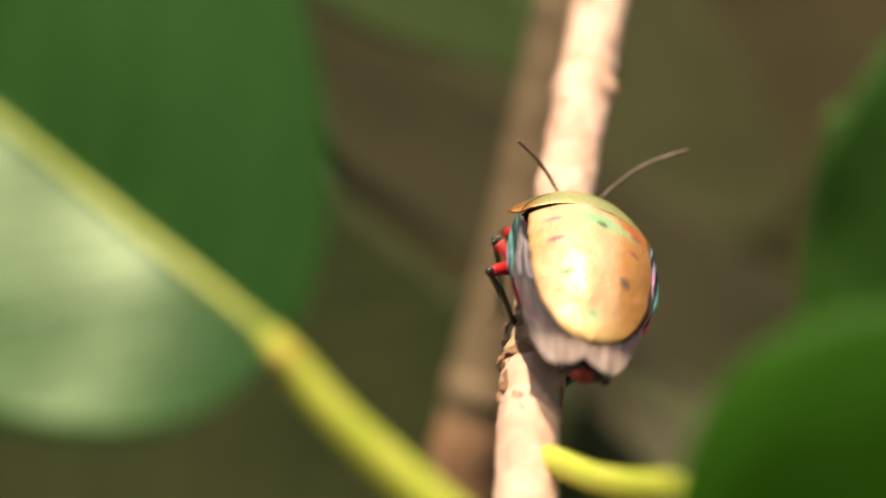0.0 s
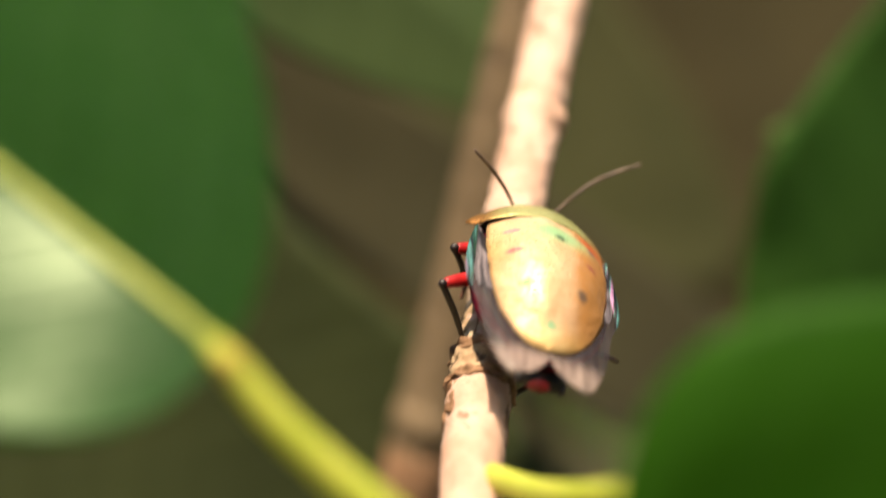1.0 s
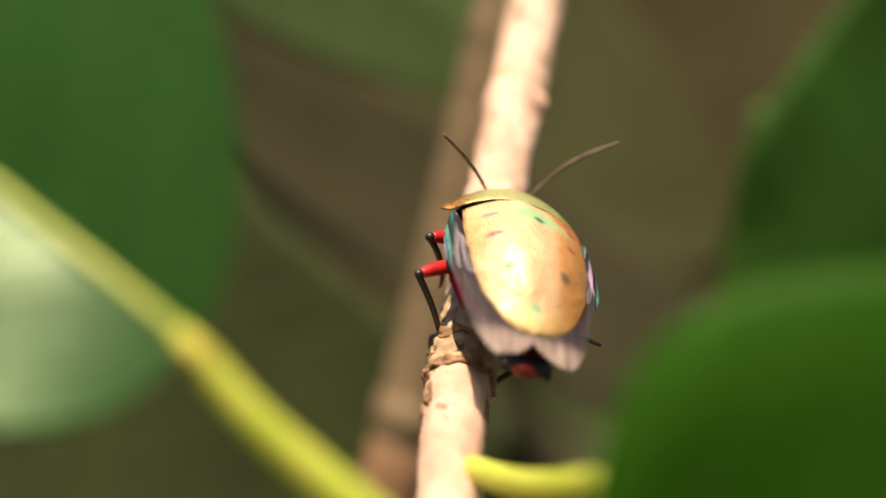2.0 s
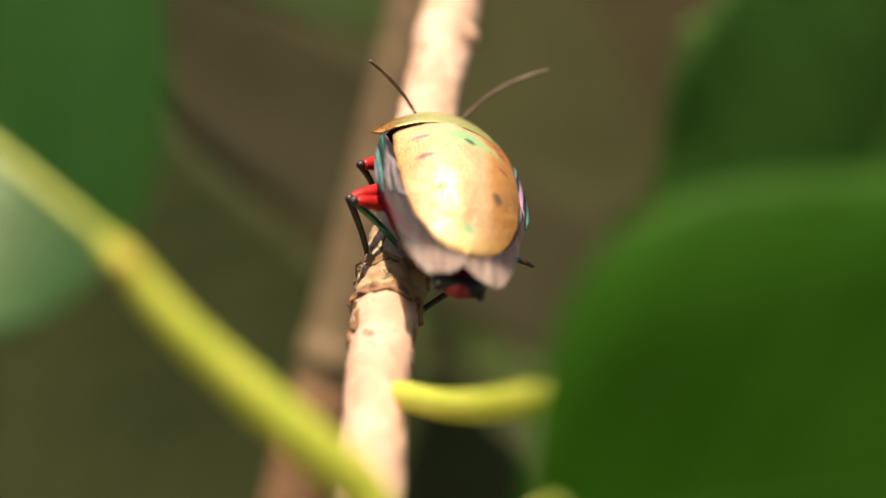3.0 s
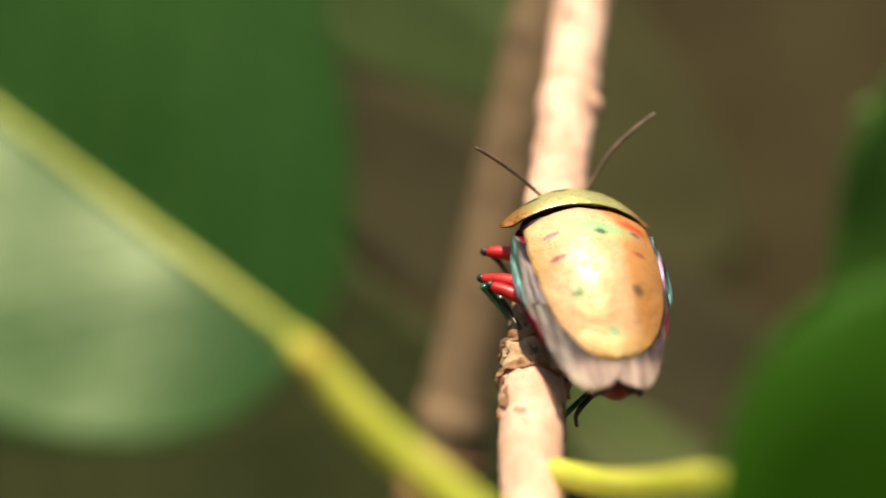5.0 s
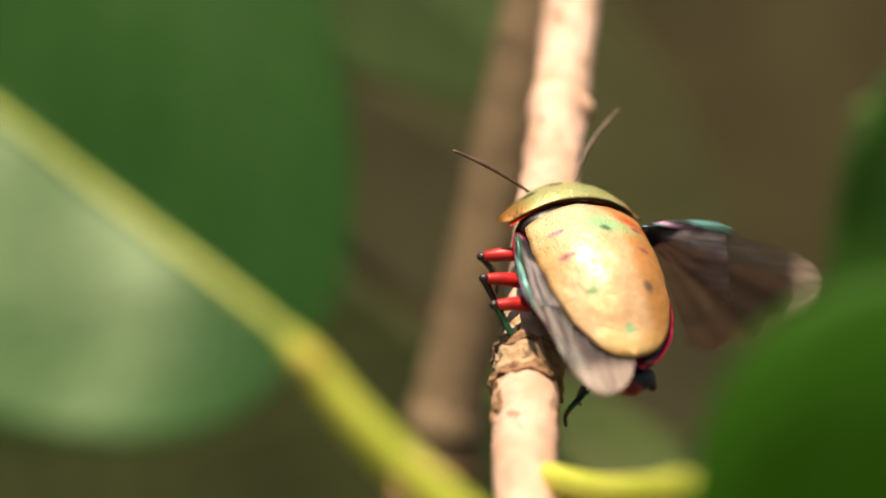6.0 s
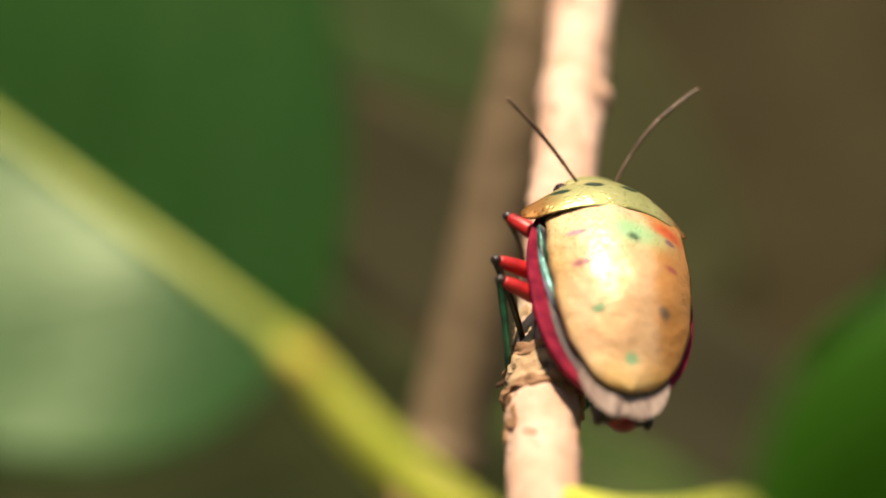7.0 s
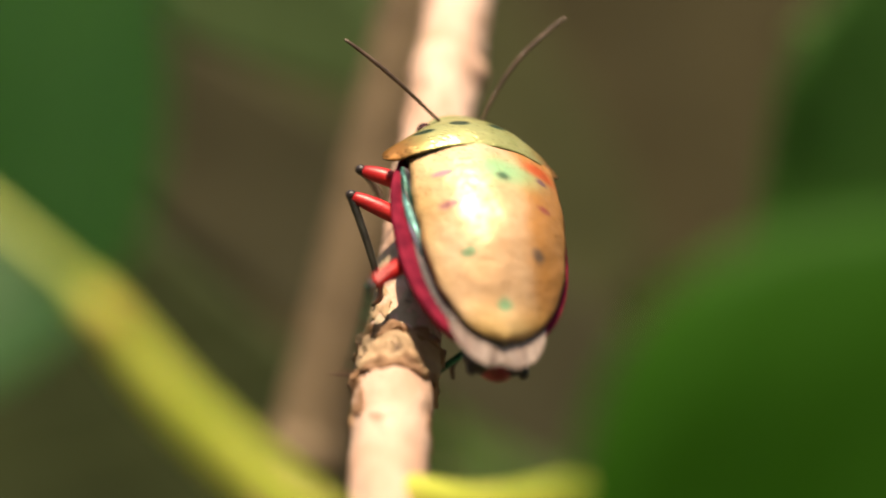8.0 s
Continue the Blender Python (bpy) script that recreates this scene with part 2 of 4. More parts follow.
def wing_edge_material():
    s = Shade("iridescent_wing_edge", 0.4, 0.4)
    s.b.inputs["Specular IOR Level"].default_value = 0.3
    long = s.stretch(9.0, 0.5, 1.0)
    c = s.mix(s.ramp(s.noise(330, 3, long), 0.42, 0.58), (0.015, 0.055, 0.04), (0.09, 0.24, 0.24))
    c = s.mix(s.ramp(s.noise(260, 2, long), 0.54, 0.62), c, (0.30, 0.15, 0.28))
    c = s.mix(s.ramp(s.noise(420, 2, long), 0.50, 0.58), c, (0.012, 0.012, 0.016))
    s.color(c).bump(s.math("ADD", s.noise(420, 2, long), s.math("MULTIPLY", s.noise(3500, 3), 0.3)), 0.12, 0.8)
    return s.m


def membrane_material():
    s = Shade("wing_membrane", 0.45)
    s.b.inputs["Specular IOR Level"].default_value = 0.4
    wave = s.t.nodes.new("ShaderNodeTexWave")
    wave.inputs["Scale"].default_value = 520
    wave.inputs["Distortion"].default_value = 1.5
    wave.bands_direction = "X"
    s.link(s.co, wave.inputs[0])
    vein = s.ramp(wave.outputs["Fac"], 0.8, 1.0)
    streak = s.noise(420, 4, s.stretch(3.5, 0.45, 1.0))
    c = s.mix(s.ramp(streak, 0.36, 0.64), (0.20, 0.142, 0.130), (0.34, 0.25, 0.225))
    c = s.mix(s.ramp(s.axis(1), -10.0 * MM, -8.6 * MM), c, (0.03, 0.022, 0.025))
    c = s.mix(s.math("MULTIPLY", vein, 0.25), c, (0.09, 0.055, 0.05))
    s.color(c).bump(s.math("ADD", s.math("MULTIPLY", vein, 0.4), s.math("MULTIPLY", streak, 2.0)), 0.08, 0.7)
    s.clear(0.30)
    return s.m


def wing_base_material():
    s = Shade("leathery_wing_base", 0.46)
    s.b.inputs["Specular IOR Level"].default_value = 0.2
    long = s.stretch(5.0, 0.6, 1.0)
    c = s.mix(s.ramp(s.noise(420, 4, long), 0.40, 0.62), (0.028, 0.024, 0.030), (0.19, 0.16, 0.18))
    c = s.mix(s.ramp(s.noise(300, 2), 0.55, 0.65), c, (0.012, 0.012, 0.018))
    s.color(c).bump(s.math("ADD", s.noise(420, 4, long), s.math("MULTIPLY", s.noise(2600, 3), 0.4)), 0.14, 0.9)
    return s.m


WING_DARK = wing_base_material()
WING_EDGE = wing_edge_material()
MEMBRANE = membrane_material()


def hind_material():
    s = Shade("hind_wing_membrane", 0.55)
    s.b.inputs["Specular IOR Level"].default_value = 0.15
    s.color(s.mix(s.ramp(s.noise(300, 3), 0.35, 0.6), (0.015, 0.008, 0.006), (0.045, 0.022, 0.015))).bump(s.noise(900, 3), 0.08, 0.6)
    s.clear(0.22)
    return s.m


HIND_WING = hind_material()
FLANK = plain("flank_dark", (0.018, 0.010, 0.014), (0.05, 0.022, 0.03), 0.6)


def ground_material():
    s = Shade("leaf_litter", 0.9)
    c = s.mix(s.ramp(s.noise(5, 3), 0.4, 0.6), (0.042, 0.039, 0.018), (0.060, 0.048, 0.024))
    c = s.mix(s.ramp(s.noise(60, 5), 0.5, 0.7), c, (0.016, 0.015, 0.007))
    s.color(c).bump(s.noise(60, 6), 8.0, 0.8)
    return s.m


JOINT = plain("leaf_joint", (0.48, 0.42, 0.07), (0.50, 0.34, 0.07), 0.5)


# ---- building helpers ----
def part(name, bm, material, parent, label="", smooth=True):
    me = bpy.data.meshes.new(name)
    bmesh.ops.recalc_face_normals(bm, faces=bm.faces)
    bm.to_mesh(me)
    bm.free()
    me.polygons.foreach_set("use_smooth", [smooth] * len(me.polygons))
    me.materials.append(material)
    ob = new(name, me)
    ob.parent = parent
    if label:
        tagged(ob, label)
    return ob


def grid(bm, fn, nu, nv, close_u=False):
    """A sheet of quads from fn(u, v) in mm, u and v from 0 to 1."""
    us = nu if close_u else nu + 1
    vs = [[bm.verts.new(Vector(fn(i / nu, j / nv)) * MM) for i in range(us)] for j in range(nv + 1)]
    for j in range(nv):
        for i in range(nu):
            k = (i + 1) % us
            bm.faces.new((vs[j][i], vs[j][k], vs[j + 1][k], vs[j + 1][i]))
    return vs


def spline(pts, s):
    """A Catmull-Rom point at s (0 to 1) along pts."""
    n = len(pts) - 1
    k = min(int(s * n), n - 1)
    f = s * n - k
    p = [Vector(pts[min(max(k + d, 0), n)]) for d in (-1, 0, 1, 2)]
    return 0.5 * (2 * p[1] + (p[2] - p[0]) * f + (2 * p[0] - 5 * p[1] + 4 * p[2] - p[3]) * f * f + (3 * p[1] - p[0] - 3 * p[2] + p[3]) * f ** 3)


def tube(bm, pts, radius, sides=10, steps=24, rough=0.0, caps=True, flat=1.0):
    """A tube along pts (mm); radius is a number or a function of s."""
    rad = radius if callable(radius) else (lambda s: radius)
    cs = [spline(pts, j / steps) for j in range(steps + 1)]
    up, rings = Vector((0.31, 0.2, 0.93)), []
    for j, c in enumerate(cs):
        d = (cs[min(j + 1, steps)] - cs[max(j - 1, 0)]).normalized()
        a = d.cross(up).normalized()
        b = a.cross(d).normalized()
        ring = []
        for i in range(sides):
            w = 2 * math.pi * i / sides
            r = rad(j / steps)
            v = c + (a * math.cos(w) + b * math.sin(w) * flat) * r
            if rough:
                v += (v - c).normalized() * rough * (noise.noise(v * 0.9) + 0.6 * noise.noise(v * 2.7))
            ring.append(bm.verts.new(v * MM))
        rings.append(ring)
    for j in range(steps):
        for i in range(sides):
            k = (i + 1) % sides
            bm.faces.new((rings[j][i], rings[j][k], rings[j + 1][k], rings[j + 1][i]))
    if caps:
        for ring, c in ((rings[0], cs[0]), (rings[-1], cs[-1])):
            m = bm.verts.new(c * MM)
            for i in range(sides):
                bm.faces.new((ring[i], ring[(i + 1) % sides], m))
    return rings


def ball(bm, c, r, seg=14):
    """An ellipsoid with half axes r round c (mm)."""
    m = Matrix.Translation(Vector(c) * MM) @ Matrix.Diagonal((r[0] * MM, r[1] * MM, r[2] * MM, 1))
    bmesh.ops.create_uvsphere(bm, u_segments=seg, v_segments=seg // 2 + 2, radius=1.0, matrix=m)


# ---- ground ----
def build_ground():
    bm = bmesh.new()
    rings = (0.25, 0.6, 1.2, 2.0, 3.2, 5.0, 9.0, 20.0, 60.0, 200.0, 800.0)
    sides, prev = 48, None
    mid = bm.verts.new((0, 0, -0.42))
    for r in rings:
        ring = []
        for i in range(sides):
            a = 2 * math.pi * i / sides
            x, y = r * math.cos(a), r * math.sin(a)
            ring.append(bm.verts.new((x, y, -0.42 + 0.05 * noise.noise(Vector((x, y, 3.0)) * 1.3) * min(1, r))))
        for i in range(sides):
            k = (i + 1) % sides
            if prev:
                bm.faces.new((prev[i], prev[k], ring[k], ring[i]))
            else:
                bm.faces.new((mid, ring[i], ring[k]))
        prev = ring
    tagged(part("ground", bm, ground_material(), None), "dark brown forest floor of old leaf litter", "ground", kind="structure")


def build_thicket():
    """The thicket that stands round the clearing: a leafy bank of many small blades."""
    rng = random.Random(11)
    verts, faces = [], []
    for n in range(15000):
        a = rng.uniform(0, 2 * math.pi)
        lobe = noise.noise(Vector((math.cos(a) * 3, math.sin(a) * 3, 8.0)))
        h = rng.random() ** 1.3
        r = 1.9 + 0.3 * lobe + rng.uniform(-0.35, 0.75) * (1 - 0.6 * h)
        p = Vector((r * math.cos(a), r * math.sin(a), -0.45 + h * (2.0 + 0.9 * lobe)))
        d = Vector((rng.uniform(-1, 1), rng.uniform(-1, 1), rng.uniform(-0.9, 0.4))).normalized()
        e = d.cross(Vector((rng.uniform(-1, 1), rng.uniform(-1, 1), 1))).normalized()
        u = d.cross(e)
        ln = rng.uniform(0.08, 0.17)
        k = len(verts)
        for x, y, z in ((0, 0, 0), (0.45, 0.27, 0.06), (1, 0, -0.1), (0.45, -0.27, 0.06), (0.45, 0, 0)):
            verts.append(tuple(p + (d * x + e * y + u * z) * ln))
        faces += [(k, k + 1, k + 4), (k + 1, k + 2, k + 4), (k + 2, k + 3, k + 4), (k + 3, k, k + 4)]
    me = bpy.data.meshes.new("thicket")
    me.from_pydata(verts, [], faces)
    me.materials.append(LEAF_THICKET)
    return tagged(new("thicket", me), "dark green leafy thicket round the clearing", "bushes", kind="stuff")


# ---- leaves ----
def blade(parent, base, tip, face, grow=4.5, power=0.45, full=17.0, fold=(20, 20), bow=0.0, curl=0.0, material=None, rib=0.45, name="leaf", label="", wave=0.5, rib_material=None, rib_side=0.05, sides=None, bend=0.0):
    """A folded leaf blade with its midrib; base, tip in mm; face: the way its upper side looks; fold: degrees by which the two halves rise; sides: the half width by the way from the base, for each half."""
    base, tip = Vector(base), Vector(tip)
    ax = (tip - base).normalized()
    az = (Vector(face) - ax * ax.dot(Vector(face))).normalized()
    ay = az.cross(ax)
    length = (tip - base).length
    lift = [math.tan(radians(f)) for f in fold]

    def point(u, v):
        s = length * (v ** 1.6)
        w = (u * 2 - 1)
        half = sides[1 if w > 0 else 0](s) if sides else min(grow * s ** power, full)
        half *= max(0.0, 1 - (s / length) ** 3) ** 0.8
        y = w * half
        k = lift[1] if w > 0 else lift[0]
        c = 1 / math.sqrt(1 + k * k)
        z = abs(y) * k * c + bow * (s / length) * (1 - s / length) * 4 + curl * max(0.0, abs(w) - 0.6) ** 2 * half
        z += wave * noise.noise(Vector((s * 0.09, y * 0.12, length))) * min(1.0, s / 6)
        z += bend * (1 - math.exp(-s / 6.0))
        back = 0.0 if sides else 0.12 * abs(y) * max(0.0, 1 - s / 8)
        return base + ax * (s - back) + ay * y * c + az * z

    place = Matrix((ax, ay, az)).transposed().to_4x4()
    place.translation = base * MM
    back_in = place.inverted()
    bm = bmesh.new()
    grid(bm, point, 28, 44)
    bmesh.ops.remove_doubles(bm, verts=bm.verts, dist=1e-7)
    bm.transform(back_in)
    ob = part(name, bm, material, parent, label)
    ob.matrix_basis = place
    sol = ob.modifiers.new("thickness", "SOLIDIFY")
    sol.thickness = 0.22 * MM
    sol.offset = 0
    bm = bmesh.new()
    pts = [point(0.5, (i / 12)) + az * rib_side for i in range(13)]
    tube(bm, pts, lambda s: rib * (1 - 0.8 * s), 8, 36, flat=0.8)
    bm.transform(back_in)
    part("midrib", bm, rib_material or PETIOLE, ob, "pale yellow-green midrib" if rib_material is MIDRIB else "")
    return ob


def front_side(d):
    """The half width of the near leaf, broad and blunt at its base."""
    return 14.7 * (1 - math.exp(-0.42 * d ** 0.88))


def stalk(bm, lf, label=""):
    bm.transform(lf.matrix_basis.inverted())
    part("petiole", bm, PETIOLE, lf, label)


# ---- the branch with its leaves ----
STEM = [(-0.8, -34.0, -19.5), (0.2, -20.0, -11.9), (0.7, -11.0, -7.1), (0.9, -4.8, -3.7), (1.1, 1.3, -0.3), (2.1, 8.0, 4.7), (3.1, 14.0, 9.5), (4.1, 19.5, 13.9), (5.3, 26.5, 19.2), (7.6, 40.0, 29.0), (7.9, 42.0, 30.3)]


def stem_radius(s):
    r = 1.80 - 0.12 * s
    for at, up, wide in ((0.41, 0.12, 0.012), (0.70, 0.22, 0.012)):
        r += up * math.exp(-((s - at) / wide) ** 2)
    return r


def build_branch():
    branch = tagged(new("branch"), "pale brown twig with leaf stalks and glossy green leaves", "branch")
    bm = bmesh.new()
    tube(bm, STEM, stem_radius, 36, 320, rough=0.13)
    part("stem", bm, BARK, branch, "pale pinkish-brown bark, flaking in places")
    bm = bmesh.new()
    tube(bm, [(0.2, -20.0, -11.9), (-0.8, -34.0, -19.5), (-3.0, -58.0, -38.0), (-6.0, -86.0, -90.0), (-8.0, -100.0, -200.0), (-10.0, -104.0, -440.0)], lambda s: 1.7 + 2.4 * s, 20, 90, rough=0.15)
    part("lower_stem", bm, BARK_OLD, branch, "thicker grey-brown foot of the shrub")
    # the collar of old scale scars below the insect, and the old bark above and below it
    sleeves = (("bark_collar", 0.421, 0.447, 0.0, 1.0, 1.92, 0.24, 0.008, BARK_SCAR, "cracked dark brown scar ring"),
               ("scar_ridge", 0.443, 0.449, 0.0, 1.0, 2.06, 0.30, 0.006, BARK_FLAKE, "rough dark ridge of the scar"),
               ("scar_ridge", 0.418, 0.424, 0.0, 1.0, 2.02, 0.32, 0.007, BARK_FLAKE, "rough dark ridge of the scar"),
               ("old_bark", 0.444, 0.52, 0.0, 1.0, 1.72, 0.14, 0.004, BARK_OLD, "mottled grey-brown bark"),
               ("bark_peel", 0.388, 0.424, 0.37, 0.70, 1.85, 0.14, 0.016, BARK_FLAKE, "brown peeling bark"),
               ("bark_peel", 0.372, 0.428, -0.14, 0.06, 1.83, 0.10, 0.016, BARK_FLAKE, "brown peeling bark"),
               ("bark_peel", 0.455, 0.478, 0.30, 0.62, 1.80, 0.16, 0.014, BARK_SCAR, "brown peeling bark"),
               ("bark_peel", 0.700, 0.722, 0.28, 0.66, 1.78, 0.12, 0.012, BARK_OLD, "grey-brown bark patch"))
    for k, (name, s0, s1, u0, u1, r, amp, jag, mat, label) in enumerate(sleeves):
        bm = bmesh.new()
        full = u1 - u0 > 0.99

        def sleeve(u, v, k=k, s0=s0, s1=s1, u0=u0, u1=u1, r=r, amp=amp, jag=jag):
            w = 2 * math.pi * (u0 + (u1 - u0) * u)
            n0 = noise.noise(Vector((math.cos(w) * 2.6, math.sin(w) * 2.6, k * 5.0)))
            n1 = noise.noise(Vector((math.cos(w) * 2.2, math.sin(w) * 2.2, k * 5.0 + 9)))
            a0, a1 = s0 + jag * n0, s1 + jag * n1
            s = a0 + (a1 - a0) * v
            c, d = spline(STEM, s), (spline(STEM, s + 0.01) - spline(STEM, s - 0.01)).normalized()
            a = d.cross(Vector((0, 0, 1))).normalized()
            b = a.cross(d)
            rim = 0.10 * (1 - 2 * min(v, 1 - v)) ** 6
            nn = noise.noise(Vector((math.cos(w) * 4, math.sin(w) * 4, s * 160 + k))) + 0.5 * noise.noise(Vector((math.cos(w) * 10, math.sin(w) * 10, s * 380 + k)))
            rr = r + amp * nn + rim
            if v in (0, 1):
                rr -= 0.28
            return c + (a * math.cos(w) + b * math.sin(w)) * rr

        grid(bm, sleeve, 72 if full else 40, 14, close_u=full)
        ob = part(name, bm, mat, branch, label)
        sol = ob.modifiers.new("thickness", "SOLIDIFY")
        sol.thickness, sol.offset = 0.12 * MM, -1
    # loose flakes of bark
    rng = random.Random(4)
    for k in range(14):
        s = rng.choice((rng.uniform(0.40, 0.45), rng.uniform(0.415, 0.45), rng.uniform(0.44, 0.50)))
        w = rng.choice((rng.uniform(2.6, 4.0), rng.uniform(2.6, 4.0), rng.uniform(-0.6, 0.5)))
        c, d = spline(STEM, s), (spline(STEM, s + 0.01) - spline(STEM, s - 0.01)).normalized()
        a = d.cross(Vector((0, 0, 1))).normalized()
        b = a.cross(d)
        o = a * math.cos(w) + b * math.sin(w)
        e = d.cross(o)
        p = c + o * (stem_radius(s) + 0.03)
        ln, wd, up = rng.uniform(0.3, 0.8), rng.uniform(0.25, 0.6), rng.uniform(0.05, 0.2)
        bm = bmesh.new()
        grid(bm, lambda u, v: p + e * ((u - 0.5) * wd * (1 + 0.4 * math.sin(5 * v + k))) + d * ((v - 0.5) * ln) + o * (up * v * v - 0.25 * (u - 0.5) ** 2 * wd), 4, 4)
        bmesh.ops.solidify(bm, geom=bm.faces[:], thickness=0.06 * MM)
        part("bark_flake", bm, BARK_FLAKE, branch)
    # the leaf bud scar higher up
    bm = bmesh.new()
    ball(bm, spline(STEM, 0.70) + Vector((1.5, -0.6, 0.2)), (0.6, 0.7, 0.9))
    part("bud_scar", bm, BARK, branch)
    # leaf on the yellow-green stalk that rises beside the insect
    lf = blade(branch, (-9.95, -24.2, 8.6), (-52.0, -8.1, 38.0), (-0.03, -0.895, 0.45), fold=(14.8, 14.8), sides=(lambda d: min(4.4 * d ** 0.5, 18.0), lambda d: min(6.0 * d ** 0.33, 18.0)), bow=0.8, bend=0.6, material=LEAF_GREEN, rib=0.52, rib_material=MIDRIB, label="broad glossy green leaf folded along its midrib")
    bm = bmesh.new()
    tube(bm, [(0.4, -21.0, -12.4), (1.5, -22.0, -9.0), (1.45, -22.0, -5.5), (0.54, -22.0, -2.8), (-1.92, -23.0, -0.12), (-4.54, -23.5, 2.39), (-7.42, -24.0, 5.30), (-9.7, -24.2, 8.1), (-10.75, -24.2, 9.1)], lambda s: 1.16 - 0.58 * max(0.0, s - 0.42) / 0.58, 18, 60)
    stalk(bm, lf, "thick yellow-green leaf stalk")
    bm = bmesh.new()
    tube(bm, [(-9.2, -24.3, 7.5), (-9.75, -24.45, 8.2), (-10.3, -24.5, 8.8)], lambda s: 0.46 + 0.17 * math.sin(math.pi * s), 16, 12, rough=0.06)
    bm.transform(lf.matrix_basis.inverted())
    part("leaf_joint", bm, JOINT, lf, "orange-brown joint of stalk and blade")
    sway = lf
    # leaf on the short curved stalk
    lf = blade(branch, (7.1, -30.0, -2.55), (44.7, -30.5, 2.75), (-0.08, -1.0, 0.05), fold=(3, 3), sides=(front_side, front_side), curl=-0.5, material=LEAF_NEAR, rib=0.3, rib_material=LEAF_NEAR, rib_side=0.1, label="dark green leaf close before the twig")
    bm = bmesh.new()
    tube(bm, [(1.2, -3.0, -2.7), (2.4, -5.0, -2.4), (4.33, -9.5, -1.75), (6.31, -14.0, -0.65), (8.17, -18.0, 0.65), (9.1, -22.0, 1.35), (9.5, -26.5, 1.0), (8.6, -29.3, -1.2), (7.1, -30.0, -2.55)], lambda s: 0.80 - 0.15 * s, 14, 60)
    stalk(bm, lf, "curved yellow-green leaf stalk")
    near = lf
    lf = blade(branch, (17.0, -18.0, -3.0), (34.6, -18.9, 35.1), (0.1, -1.0, 0.1), grow=2.1, power=0.6, full=11.6, fold=(8, 8), material=LEAF_DEEP, rib=0.35, label="dark green leaf standing upright", rib_material=LEAF_DEEP, wave=1.2)
    bm = bmesh.new()
    tube(bm, [(0.8, -13.0, -8.0), (6.0, -16.0, -11.5), (13.0, -17.0, -9.0), (17.0, -18.0, -3.2)], 0.6, 10, 30)
    stalk(bm, lf)
    bm = bmesh.new()
    tube(bm, [(14.75, -20.2, 18.2), (15.0, -20.3, 18.55), (15.5, -20.3, 18.8), (16.1, -20.2, 18.9)], lambda s: 0.08 + 0.24 * math.sin(math.pi * s), 10, 14, rough=0.1, flat=0.6)
    bm.transform(lf.matrix_basis.inverted())
    part("torn_edge", bm, LEAF_TORN, lf, "pale curled nick in the leaf edge")
    return branch, sway, near


